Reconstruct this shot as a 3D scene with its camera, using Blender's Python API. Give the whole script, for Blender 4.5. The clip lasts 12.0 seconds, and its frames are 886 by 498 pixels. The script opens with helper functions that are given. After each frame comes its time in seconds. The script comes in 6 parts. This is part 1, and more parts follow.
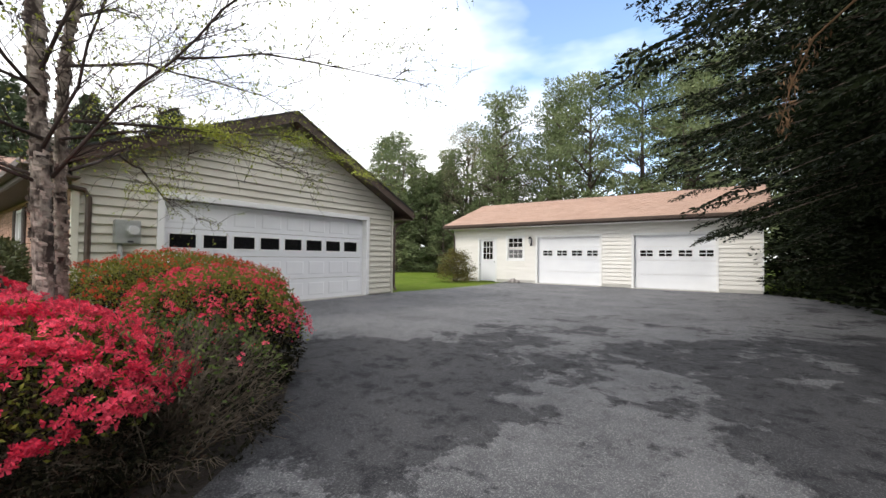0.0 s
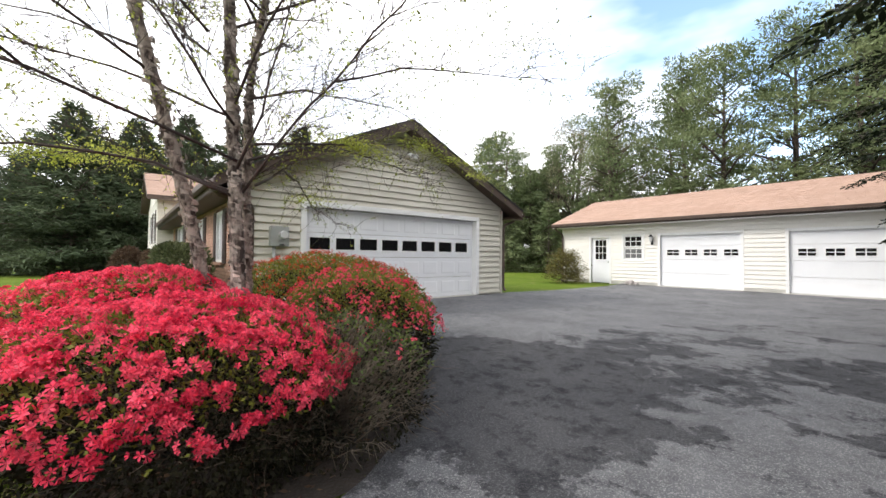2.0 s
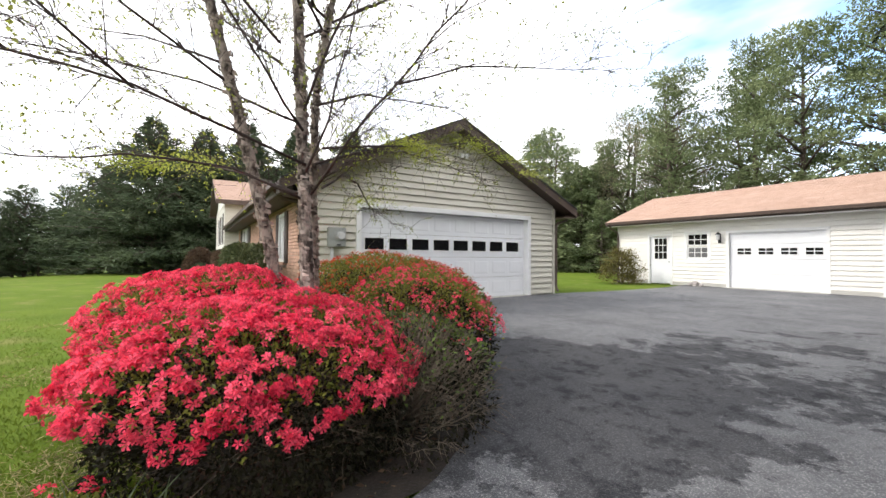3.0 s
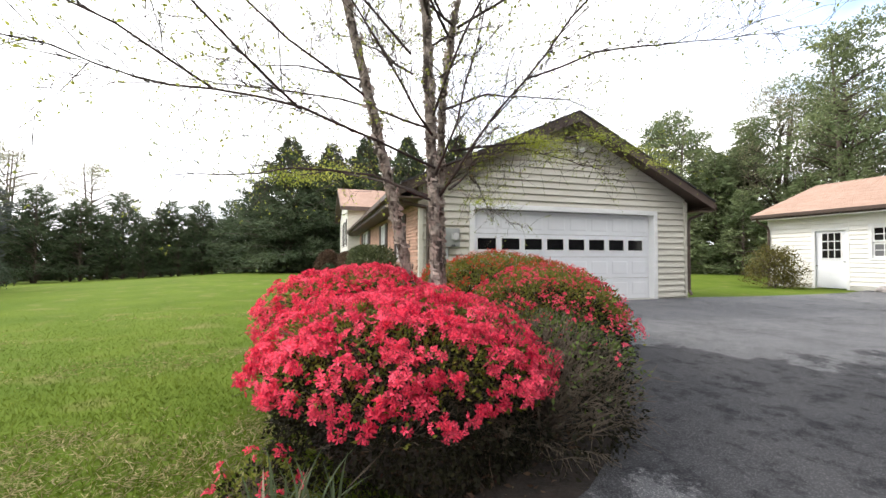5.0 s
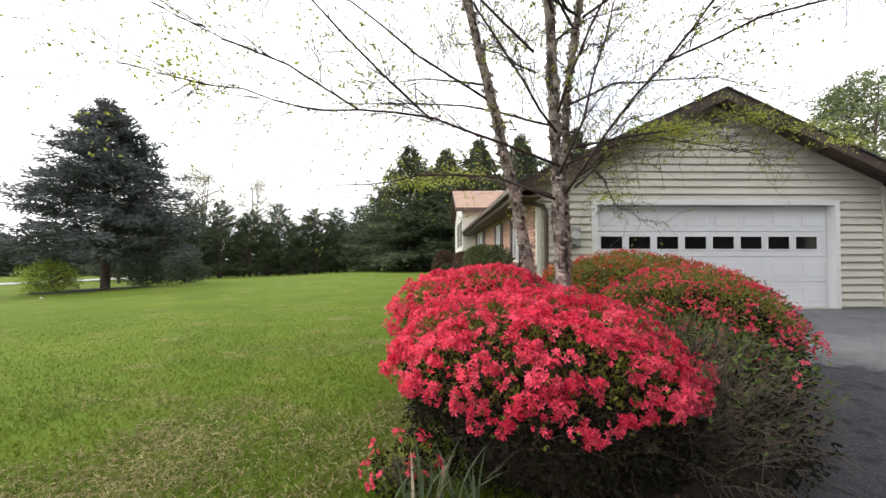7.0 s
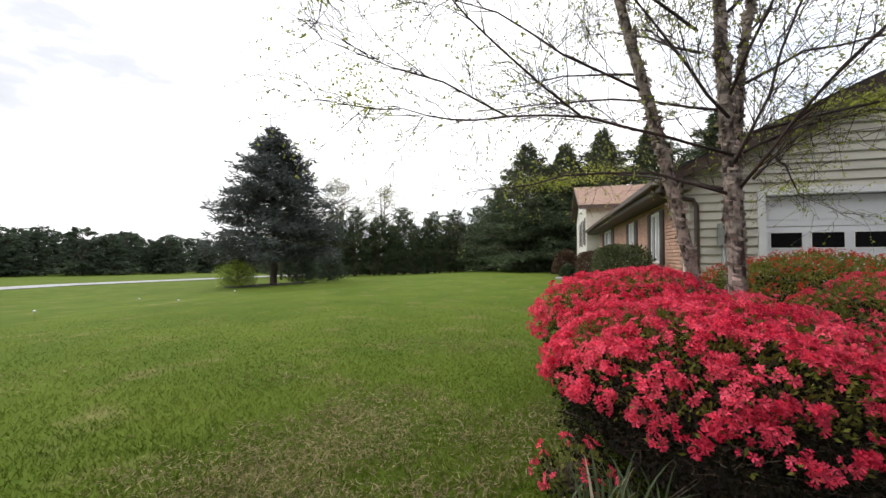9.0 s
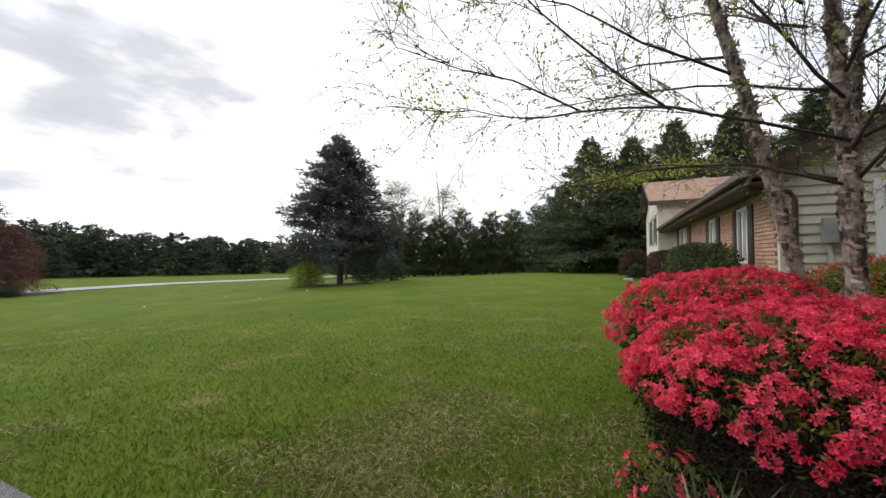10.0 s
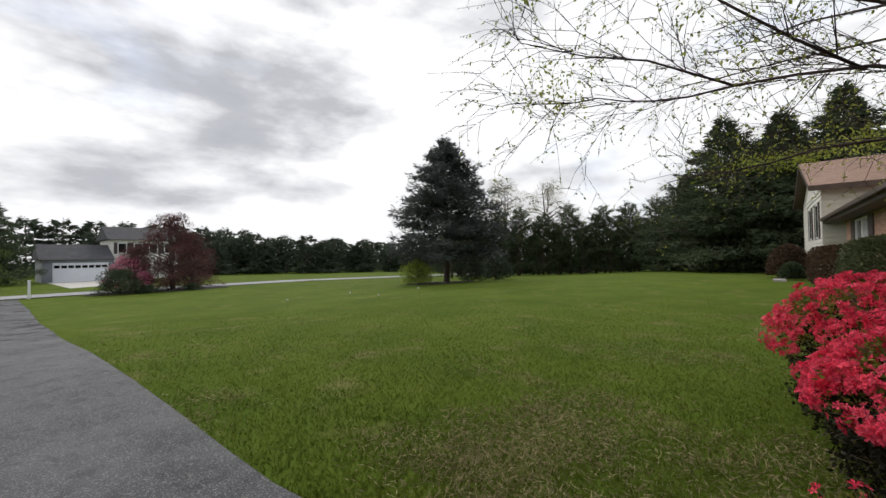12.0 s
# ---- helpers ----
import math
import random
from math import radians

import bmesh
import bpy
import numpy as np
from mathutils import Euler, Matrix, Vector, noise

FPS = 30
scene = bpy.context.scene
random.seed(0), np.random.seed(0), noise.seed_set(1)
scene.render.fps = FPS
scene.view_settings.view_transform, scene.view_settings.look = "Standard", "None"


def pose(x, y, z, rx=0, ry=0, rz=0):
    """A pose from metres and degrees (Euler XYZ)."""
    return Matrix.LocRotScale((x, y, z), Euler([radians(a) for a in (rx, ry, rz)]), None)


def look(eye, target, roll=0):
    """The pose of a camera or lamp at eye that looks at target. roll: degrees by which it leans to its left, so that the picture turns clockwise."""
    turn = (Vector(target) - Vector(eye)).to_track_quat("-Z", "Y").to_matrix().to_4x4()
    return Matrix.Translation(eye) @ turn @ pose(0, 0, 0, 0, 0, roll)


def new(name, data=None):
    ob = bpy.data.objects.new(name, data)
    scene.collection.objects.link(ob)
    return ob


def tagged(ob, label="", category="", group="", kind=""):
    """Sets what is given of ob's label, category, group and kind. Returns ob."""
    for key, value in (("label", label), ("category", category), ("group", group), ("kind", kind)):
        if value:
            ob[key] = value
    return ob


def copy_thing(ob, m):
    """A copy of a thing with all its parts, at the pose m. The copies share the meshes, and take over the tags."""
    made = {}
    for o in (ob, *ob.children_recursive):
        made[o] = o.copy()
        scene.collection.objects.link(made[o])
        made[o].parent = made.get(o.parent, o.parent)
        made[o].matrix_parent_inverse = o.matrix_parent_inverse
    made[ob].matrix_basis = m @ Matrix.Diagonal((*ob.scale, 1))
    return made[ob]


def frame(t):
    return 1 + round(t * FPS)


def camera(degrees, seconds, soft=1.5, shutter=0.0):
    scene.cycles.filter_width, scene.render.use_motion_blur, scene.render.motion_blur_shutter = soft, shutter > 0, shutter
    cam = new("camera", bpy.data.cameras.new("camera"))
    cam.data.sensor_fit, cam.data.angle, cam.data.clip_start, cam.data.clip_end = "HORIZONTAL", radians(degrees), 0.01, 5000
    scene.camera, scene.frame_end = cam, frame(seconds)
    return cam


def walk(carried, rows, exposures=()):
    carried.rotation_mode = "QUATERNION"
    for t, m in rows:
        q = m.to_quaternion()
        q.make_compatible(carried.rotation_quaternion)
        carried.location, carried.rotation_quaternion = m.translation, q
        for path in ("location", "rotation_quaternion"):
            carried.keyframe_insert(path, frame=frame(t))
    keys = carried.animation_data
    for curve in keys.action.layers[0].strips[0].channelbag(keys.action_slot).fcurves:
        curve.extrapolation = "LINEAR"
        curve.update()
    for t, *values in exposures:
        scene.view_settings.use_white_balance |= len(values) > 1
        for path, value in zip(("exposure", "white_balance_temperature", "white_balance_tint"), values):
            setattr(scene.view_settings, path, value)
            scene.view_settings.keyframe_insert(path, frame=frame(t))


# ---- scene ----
cam = camera(97.7, 12.0)
PATH = [
    (0, (0.428, 0.667, 1.116), (-0.742, 2.289, 1.161), 0.6),
    (0.5, (0.374, 0.624, 1.118), (-0.904, 2.162, 1.161), 0.7),
    (1, (0.322, 0.58, 1.12), (-1.058, 2.027, 1.163), 0.6),
    (1.5, (0.271, 0.534, 1.123), (-1.197, 1.892, 1.164), 0.5),
    (2, (0.217, 0.489, 1.122), (-1.327, 1.76, 1.162), 0.5),
    (2.5, (0.164, 0.445, 1.121), (-1.45, 1.626, 1.159), 0.4),
    (3, (0.117, 0.397, 1.119), (-1.566, 1.477, 1.156), 0.4),
    (4.8, (0.006, 0.233, 1.104), (-1.885, 0.881, 1.145), 0.4),
    (5, (-0.001, 0.22, 1.104), (-1.909, 0.822, 1.142), 0.1),
    (5.5, (-0.004, 0.204, 1.103), (-1.948, 0.675, 1.141), 0.0),
    (6, (0.009, 0.195, 1.104), (-1.962, 0.532, 1.14), 0.0),
    (6.5, (0.016, 0.17, 1.107), (-1.974, 0.363, 1.143), 0.0),
    (7, (0.023, 0.111, 1.111), (-1.976, 0.147, 1.147), 0.0),
    (7.2, (0.03, 0.085, 1.112), (-1.97, 0.061, 1.15), -0.0),
    (9, (0.118, -0.147, 1.133), (-1.806, -0.691, 1.17), -0.2),
    (9.5, (0.136, -0.2, 1.135), (-1.742, -0.887, 1.175), -0.3),
    (10, (0.156, -0.247, 1.137), (-1.667, -1.069, 1.179), -0.5),
    (10.5, (0.179, -0.284, 1.14), (-1.584, -1.226, 1.178), -0.4),
    (11, (0.203, -0.315, 1.14), (-1.497, -1.368, 1.175), -0.6),
    (11.5, (0.222, -0.346, 1.137), (-1.403, -1.512, 1.174), -0.7),
    (12, (0.24, -0.374, 1.134), (-1.307, -1.642, 1.176), -0.9),
]
walk(cam, [(t, look(eye, target, roll)) for t, eye, target, roll in PATH],
     exposures=((0, 0.46), (1.5, 0.64), (3, 0.82), (5.5, 0.87), (7, 0.65), (9, 0.14), (10.5, -0.31), (12, -0.6)))

# ---- world, sun, exposure ----
SUN_TO = Vector((-0.52, -0.72, 0.74)).normalized()
world = bpy.data.worlds.new("sky")
scene.world = world
world.use_nodes = True
wn, wl = world.node_tree.nodes, world.node_tree.links
wn.clear()
w_out = wn.new("ShaderNodeOutputWorld")
w_bg = wn.new("ShaderNodeBackground")
w_sky = wn.new("ShaderNodeTexSky")
w_sky.sky_type = "NISHITA"
w_sky.sun_disc = False
w_sky.sun_elevation = math.asin(SUN_TO.z)
w_sky.sun_rotation = math.atan2(SUN_TO.x, SUN_TO.y)
w_scale = wn.new("ShaderNodeVectorMath")
w_scale.operation = "SCALE"
w_scale.inputs["Scale"].default_value = 0.27
wl.new(w_sky.outputs["Color"], w_scale.inputs[0])
w_tc = wn.new("ShaderNodeTexCoord")
w_map = wn.new("ShaderNodeMapping")
w_map.inputs["Scale"].default_value = (1.0, 1.0, 2.6)
w_map.inputs["Location"].default_value = (1.7, 0.4, 0.3)
wl.new(w_tc.outputs["Generated"], w_map.inputs["Vector"])
w_noise = wn.new("ShaderNodeTexNoise")
w_noise.inputs["Scale"].default_value = 1.7
w_noise.inputs["Detail"].default_value = 5.0
w_noise.inputs["Roughness"].default_value = 0.5
wl.new(w_map.outputs["Vector"], w_noise.inputs["Vector"])
w_mask = wn.new("ShaderNodeValToRGB")
w_mask.color_ramp.elements[0].position = 0.20
w_mask.color_ramp.elements[1].position = 0.50


def toward(way, wide, k, fac):
    """Adds k to fac where the sky lies within some degrees of a way."""
    dot, rng, add = wn.new("ShaderNodeVectorMath"), wn.new("ShaderNodeMapRange"), wn.new("ShaderNodeMath")
    dot.operation = "DOT_PRODUCT"
    wl.new(w_tc.outputs["Generated"], dot.inputs[0])
    dot.inputs[1].default_value = Vector(way).normalized()
    rng.interpolation_type = "SMOOTHSTEP"
    rng.inputs["From Min"].default_value, rng.inputs["From Max"].default_value = math.cos(radians(wide)), 1.0
    wl.new(dot.outputs["Value"], rng.inputs["Value"])
    add.operation = "MULTIPLY_ADD"
    add.inputs[1].default_value = k
    wl.new(rng.outputs["Result"], add.inputs[0])
    wl.new(fac, add.inputs[2])
    return add.outputs["Value"]


w_cover = toward((-0.12, 0.86, 0.47), 38, -0.41, w_noise.outputs["Fac"])
w_lift = wn.new("ShaderNodeMath")
w_lift.inputs[1].default_value = 0.12
wl.new(w_cover, w_lift.inputs[0])
wl.new(w_lift.outputs["Value"], w_mask.inputs["Fac"])
w_noise2 = wn.new("ShaderNodeTexNoise")
w_noise2.inputs["Scale"].default_value = 1.9
w_noise2.inputs["Detail"].default_value = 6.0
w_noise2.inputs["Roughness"].default_value = 0.55
wl.new(w_map.outputs["Vector"], w_noise2.inputs["Vector"])
w_cloud = wn.new("ShaderNodeValToRGB")
w_cloud.color_ramp.elements[0].position = 0.26
w_cloud.color_ramp.elements[0].color = (0.56, 0.59, 0.67, 1)
w_cloud.color_ramp.elements[1].position = 0.57
w_cloud.color_ramp.elements[1].color = (1.6, 1.6, 1.63, 1)
w_edge = w_cloud.color_ramp.elements.new(0.45)
w_edge.color = (0.84, 0.86, 0.92, 1)
w_grey = toward((-0.20, -0.82, 0.52), 52, -0.105, w_noise2.outputs["Fac"])
w_lift2 = wn.new("ShaderNodeMath")
w_lift2.inputs[1].default_value = 0.17
wl.new(w_grey, w_lift2.inputs[0])
wl.new(w_lift2.outputs["Value"], w_cloud.inputs["Fac"])
w_mix = wn.new("ShaderNodeMixRGB")
wl.new(w_mask.outputs["Color"], w_mix.inputs["Fac"])
wl.new(w_scale.outputs["Vector"], w_mix.inputs["Color1"])
wl.new(w_cloud.outputs["Color"], w_mix.inputs["Color2"])
wl.new(w_mix.outputs["Color"], w_bg.inputs["Color"])
w_bg.inputs["Strength"].default_value = 1.0
wl.new(w_bg.outputs["Background"], w_out.inputs["Surface"])

sun = new("sun", bpy.data.lights.new("sun", "SUN"))
sun.data.energy = 1.7
sun.data.angle = radians(13.0)
sun.data.color = (1.0, 0.95, 0.87)
sun.matrix_world = look(SUN_TO * 60, (0, 0, 0))


# ---- materials ----
def material(name, c1, c2, scale=4.0, rough=0.7, bump=0.15, fine=60.0, metal=0.0, vary=0.0, contrast=0.25, stretch=(1, 1, 1),
             thin=0.0, spec=None, island=False, dirt=None):
    """Two colours mixed by broad and fine noise, with relief. vary: brightness from piece to piece. thin: light let through."""
    m = bpy.data.materials.new(name)
    m.use_nodes = True
    n, l = m.node_tree.nodes, m.node_tree.links
    b = n["Principled BSDF"]
    tc, mp = n.new("ShaderNodeTexCoord"), n.new("ShaderNodeMapping")
    mp.inputs["Scale"].default_value = stretch
    l.new(tc.outputs["Object"], mp.inputs["Vector"])
    broad, grain = n.new("ShaderNodeTexNoise"), n.new("ShaderNodeTexNoise")
    broad.inputs["Scale"].default_value, broad.inputs["Detail"].default_value = scale, 4
    grain.inputs["Scale"].default_value, grain.inputs["Detail"].default_value = fine, 3
    l.new(mp.outputs["Vector"], broad.inputs["Vector"])
    l.new(mp.outputs["Vector"], grain.inputs["Vector"])
    ramp = n.new("ShaderNodeValToRGB")
    ramp.color_ramp.elements[0].position, ramp.color_ramp.elements[1].position = 0.5 - contrast, 0.5 + contrast
    ramp.color_ramp.elements[0].color, ramp.color_ramp.elements[1].color = (*c1, 1), (*c2, 1)
    add = n.new("ShaderNodeMath")
    add.operation = "MULTIPLY_ADD"
    add.inputs[1].default_value, add.inputs[2].default_value = 0.35, -0.175
    l.new(grain.outputs["Fac"], add.inputs[0])
    both = n.new("ShaderNodeMath")
    l.new(broad.outputs["Fac"], both.inputs[0])
    l.new(add.outputs["Value"], both.inputs[1])
    l.new(both.outputs["Value"], ramp.inputs["Fac"])
    color = ramp.outputs["Color"]
    if vary:
        hsv, rng = n.new("ShaderNodeHueSaturation"), n.new("ShaderNodeMapRange")
        rng.inputs["To Min"].default_value, rng.inputs["To Max"].default_value = 1 - vary, 1 + vary
        if island:
            l.new(n.new("ShaderNodeNewGeometry").outputs["Random Per Island"], rng.inputs["Value"])
        else:
            l.new(n.new("ShaderNodeObjectInfo").outputs["Random"], rng.inputs["Value"])
        l.new(rng.outputs["Result"], hsv.inputs["Value"])
        l.new(color, hsv.inputs["Color"])
        color = hsv.outputs["Color"]
    if dirt:
        dn, dr, dm = n.new("ShaderNodeTexNoise"), n.new("ShaderNodeValToRGB"), n.new("ShaderNodeMixRGB")
        dn.inputs["Scale"].default_value, dn.inputs["Detail"].default_value = dirt[1], 6
        l.new(tc.outputs["Object"], dn.inputs["Vector"])
        dr.color_ramp.elements[0].position, dr.color_ramp.elements[1].position = 0.5, 0.75
        dr.color_ramp.elements[1].color = (dirt[2],) * 3 + (1,)
        l.new(dn.outputs["Fac"], dr.inputs["Fac"])
        l.new(dr.outputs["Color"], dm.inputs["Fac"])
        l.new(color, dm.inputs["Color1"])
        dm.inputs["Color2"].default_value = (*dirt[0], 1)
        color = dm.outputs["Color"]
    l.new(color, b.inputs["Base Color"])
    b.inputs["Roughness"].default_value, b.inputs["Metallic"].default_value = rough, metal
    b.inputs["Specular IOR Level"].default_value = spec if spec is not None else (0.12 if thin else 0.4)
    if bump:
        bp = n.new("ShaderNodeBump")
        bp.inputs["Strength"].default_value, bp.inputs["Distance"].default_value = bump, 0.01
        l.new(grain.outputs["Fac"], bp.inputs["Height"])
        l.new(bp.outputs["Normal"], b.inputs["Normal"])
    if thin:
        tr, mx = n.new("ShaderNodeBsdfTranslucent"), n.new("ShaderNodeMixShader")
        l.new(color, tr.inputs["Color"])
        mx.inputs["Fac"].default_value = thin
        l.new(b.outputs["BSDF"], mx.inputs[1])
        l.new(tr.outputs["BSDF"], mx.inputs[2])
        l.new(mx.outputs["Shader"], n["Material Output"].inputs["Surface"])
    return m


M = {}
M["siding"] = material("cream_vinyl_siding", (0.53, 0.505, 0.435), (0.61, 0.585, 0.51), 1.2, 0.5, 0.12, 90, vary=0.03, stretch=(1, 1, 6), dirt=((0.42, 0.38, 0.30), 0.9, 0.25))
M["siding_white"] = material("white_vinyl_siding", (0.72, 0.70, 0.65), (0.78, 0.76, 0.72), 1.2, 0.5, 0.12, 90, vary=0.02, stretch=(1, 1, 6), dirt=((0.55, 0.52, 0.46), 0.9, 0.2))
M["white_paint"] = material("white_paint", (0.76, 0.76, 0.76), (0.82, 0.82, 0.81), 2.5, 0.4, 0.05, 120, dirt=((0.6, 0.59, 0.56), 1.7, 0.15))
M["door_white"] = material("white_steel_door", (0.74, 0.75, 0.78), (0.80, 0.81, 0.83), 1.5, 0.35, 0.06, 200, dirt=((0.6, 0.6, 0.6), 1.2, 0.15))
M["brown_trim"] = material("brown_metal_trim", (0.055, 0.036, 0.028), (0.085, 0.058, 0.045), 3, 0.45, 0.08, 60, dirt=((0.13, 0.10, 0.08), 2.5, 0.4))
M["soffit"] = material("brown_soffit", (0.075, 0.05, 0.04), (0.10, 0.07, 0.055), 3, 0.6, 0.1, 60)
M["shingle"] = material("tan_asphalt_shingle", (0.33, 0.22, 0.168), (0.41, 0.28, 0.22), 3.0, 0.9, 0.5, 140, vary=0.06, island=True, dirt=((0.30, 0.19, 0.14), 0.8, 0.5))
M["brick"] = material("red_orange_brick", (0.38, 0.225, 0.16), (0.48, 0.305, 0.225), 6, 0.85, 0.5, 80, vary=0.15)
M["brick_rest"] = material("red_orange_brick_rest", (0.38, 0.225, 0.16), (0.48, 0.305, 0.225), 6, 0.85, 0.5, 80, vary=0.15, island=True)
M["mortar"] = material("mortar", (0.34, 0.29, 0.24), (0.42, 0.37, 0.31), 6, 0.95, 0.5, 80)
M["concrete"] = material("concrete", (0.42, 0.41, 0.38), (0.55, 0.53, 0.49), 3, 0.9, 0.4, 50)
M["glass"] = material("dark_window_glass", (0.008, 0.008, 0.009), (0.014, 0.014, 0.015), 2, 0.06, 0.0, 20, spec=0.6)
M["glass_grey"] = material("grey_screened_glass", (0.10, 0.10, 0.105), (0.14, 0.14, 0.145), 2, 0.35, 0.0, 20)
M["curtain"] = material("white_curtain", (0.36, 0.36, 0.37), (0.48, 0.48, 0.49), 9, 0.85, 0.2, 40, stretch=(3, 3, 0.2))
M["shutter"] = material("dark_brown_shutter", (0.045, 0.03, 0.027), (0.07, 0.05, 0.043), 4, 0.6, 0.15, 60)
M["grey_metal"] = material("grey_meter_metal", (0.30, 0.31, 0.30), (0.38, 0.39, 0.37), 5, 0.45, 0.05, 80, metal=0.2)
M["dark_metal"] = material("dark_metal", (0.03, 0.03, 0.032), (0.05, 0.05, 0.052), 5, 0.5, 0.05, 80, metal=0.3)
M["lens_glass"] = material("lamp_lens_glass", (0.5, 0.5, 0.5), (0.62, 0.62, 0.62), 5, 0.15, 0.0, 80)
M["stone"] = material("grey_stone", (0.22, 0.20, 0.19), (0.38, 0.35, 0.33), 9, 0.9, 0.6, 45, contrast=0.15)
M["bark_birch"] = material("peeling_birch_bark", (0.05, 0.036, 0.03), (0.40, 0.335, 0.29), 13, 0.9, 1.0, 50, contrast=0.10, stretch=(1, 1, 0.55), dirt=((0.06, 0.04, 0.035), 9, 0.7))
M["bark_flake"] = material("bark_curl", (0.11, 0.075, 0.06), (0.62, 0.54, 0.48), 12, 0.85, 0.4, 60, vary=0.45, island=True, thin=0.15)
M["twig"] = material("dark_birch_twig", (0.035, 0.024, 0.022), (0.075, 0.052, 0.045), 8, 0.8, 0.3, 60)
M["bark"] = material("grey_brown_bark", (0.06, 0.045, 0.036), (0.13, 0.10, 0.085), 7, 0.95, 0.8, 30, stretch=(1, 1, 0.3))
M["leaf_birch"] = material("young_birch_leaf", (0.23, 0.28, 0.04), (0.40, 0.43, 0.10), 1.2, 0.5, 0.0, 20, vary=0.3, island=True, thin=0.55)
M["leaf_birch_low"] = material("unfolding_birch_leaf", (0.26, 0.31, 0.04), (0.44, 0.46, 0.11), 1.2, 0.5, 0.0, 20, vary=0.3, island=True, thin=0.55)
M["needle_pine"] = material("pine_needles", (0.095, 0.135, 0.06), (0.235, 0.27, 0.135), 0.35, 0.6, 0.0, 8, vary=0.4, island=True, thin=0.3, contrast=0.2)
M["needle_dark"] = material("dark_spruce_needles", (0.040, 0.062, 0.034), (0.105, 0.13, 0.07), 0.5, 0.6, 0.0, 8, vary=0.4, island=True, thin=0.2)
M["needle_blue"] = material("blue_spruce_needles", (0.052, 0.060, 0.059), (0.125, 0.137, 0.134), 0.6, 0.6, 0.0, 8, vary=0.35, island=True, thin=0.2)
# below natural needle tone: the crowns' own shade is put into this colour
M["needle_hemlock_shade"] = material("hemlock_needles", (0.006, 0.010, 0.004), (0.019, 0.026, 0.010), 0.9, 0.6, 0.0, 8, vary=0.4, island=True, thin=0.15)
M["needle_dead"] = material("dead_hemlock_needles", (0.11, 0.065, 0.035), (0.19, 0.115, 0.065), 2, 0.8, 0.0, 8, vary=0.3, island=True, thin=0.2)
M["leaf_wood"] = material("far_wood_leaves", (0.042, 0.062, 0.040), (0.10, 0.125, 0.082), 0.15, 0.7, 0.0, 4, vary=0.4, island=True, thin=0.3)
M["leaf_bare"] = material("budding_twigs", (0.20, 0.19, 0.12), (0.34, 0.33, 0.20), 0.6, 0.7, 0.0, 6, vary=0.3, island=True, thin=0.3)
M["leaf_purple"] = material("purple_plum_leaves", (0.075, 0.034, 0.034), (0.16, 0.075, 0.07), 0.8, 0.6, 0.0, 8, vary=0.35, island=True, thin=0.3)
M["leaf_shrub"] = material("shrub_leaves", (0.05, 0.08, 0.02), (0.14, 0.18, 0.05), 2, 0.5, 0.0, 8, vary=0.4, island=True, thin=0.3)
M["leaf_corner"] = material("bronze_green_leaves", (0.07, 0.07, 0.02), (0.21, 0.18, 0.06), 3, 0.5, 0.0, 8, vary=0.4, island=True, thin=0.3)
M["leaf_lime"] = material("lime_shrub_leaves", (0.20, 0.28, 0.04), (0.36, 0.44, 0.09), 2, 0.5, 0.0, 8, vary=0.3, island=True, thin=0.3)
M["leaf_brown"] = material("bronze_hedge_leaves", (0.05, 0.032, 0.022), (0.11, 0.07, 0.045), 2, 0.6, 0.0, 8, vary=0.4, island=True, thin=0.2)
M["leaf_hedge"] = material("dark_hedge_leaves", (0.04, 0.055, 0.024), (0.115, 0.125, 0.06), 2, 0.6, 0.0, 8, vary=0.4, island=True, thin=0.2)
M["leaf_azalea"] = material("azalea_leaves", (0.09, 0.115, 0.02), (0.25, 0.24, 0.05), 3, 0.45, 0.0, 20, vary=0.4, island=True, thin=0.3)
# near-black copy of the azalea leaf that paints in the bushes' inner shade
M["leaf_shade"] = material("shade_toned_azalea_leaves", (0.009, 0.009, 0.005), (0.024, 0.022, 0.010), 3, 0.55, 0.0, 20, vary=0.4, island=True, thin=0.2)
M["blossom"] = material("coral_pink_petals", (0.68, 0.020, 0.07), (0.95, 0.145, 0.225), 5, 0.5, 0.0, 30, vary=0.35, island=True, thin=0.35)
M["blossom_red"] = material("orange_red_petals", (0.50, 0.045, 0.03), (0.68, 0.10, 0.055), 5, 0.5, 0.0, 30, vary=0.25, island=True, thin=0.3)
M["blossom_pink"] = material("pink_petals", (0.62, 0.13, 0.25), (0.78, 0.25, 0.38), 1, 0.6, 0.0, 20, vary=0.2, island=True, thin=0.3)
M["twig_grey"] = material("grey_azalea_twigs", (0.06, 0.046, 0.034), (0.19, 0.15, 0.11), 9, 0.9, 0.2, 60)
M["iris"] = material("iris_leaves", (0.07, 0.10, 0.05), (0.16, 0.20, 0.11), 3, 0.45, 0.1, 40, vary=0.25, thin=0.3)
M["iris_dry"] = material("dry_iris_leaf", (0.38, 0.32, 0.22), (0.5, 0.44, 0.33), 3, 0.6, 0.1, 40, thin=0.3)
M["grass_blade"] = material("grass_blades", (0.072, 0.114, 0.011), (0.148, 0.19, 0.026), 1.1, 0.65, 0.0, 6, vary=0.3, island=True, thin=0.35)
M["straw"] = material("dry_straw", (0.24, 0.20, 0.10), (0.40, 0.34, 0.19), 3, 0.8, 0.0, 20, vary=0.35, island=True, thin=0.2)
# mulch brown taken darker, with the shade under the azaleas in the colour
M["mulch"] = material("shade_dark_mulch", (0.011, 0.009, 0.007), (0.032, 0.024, 0.018), 9, 0.95, 0.9, 50)
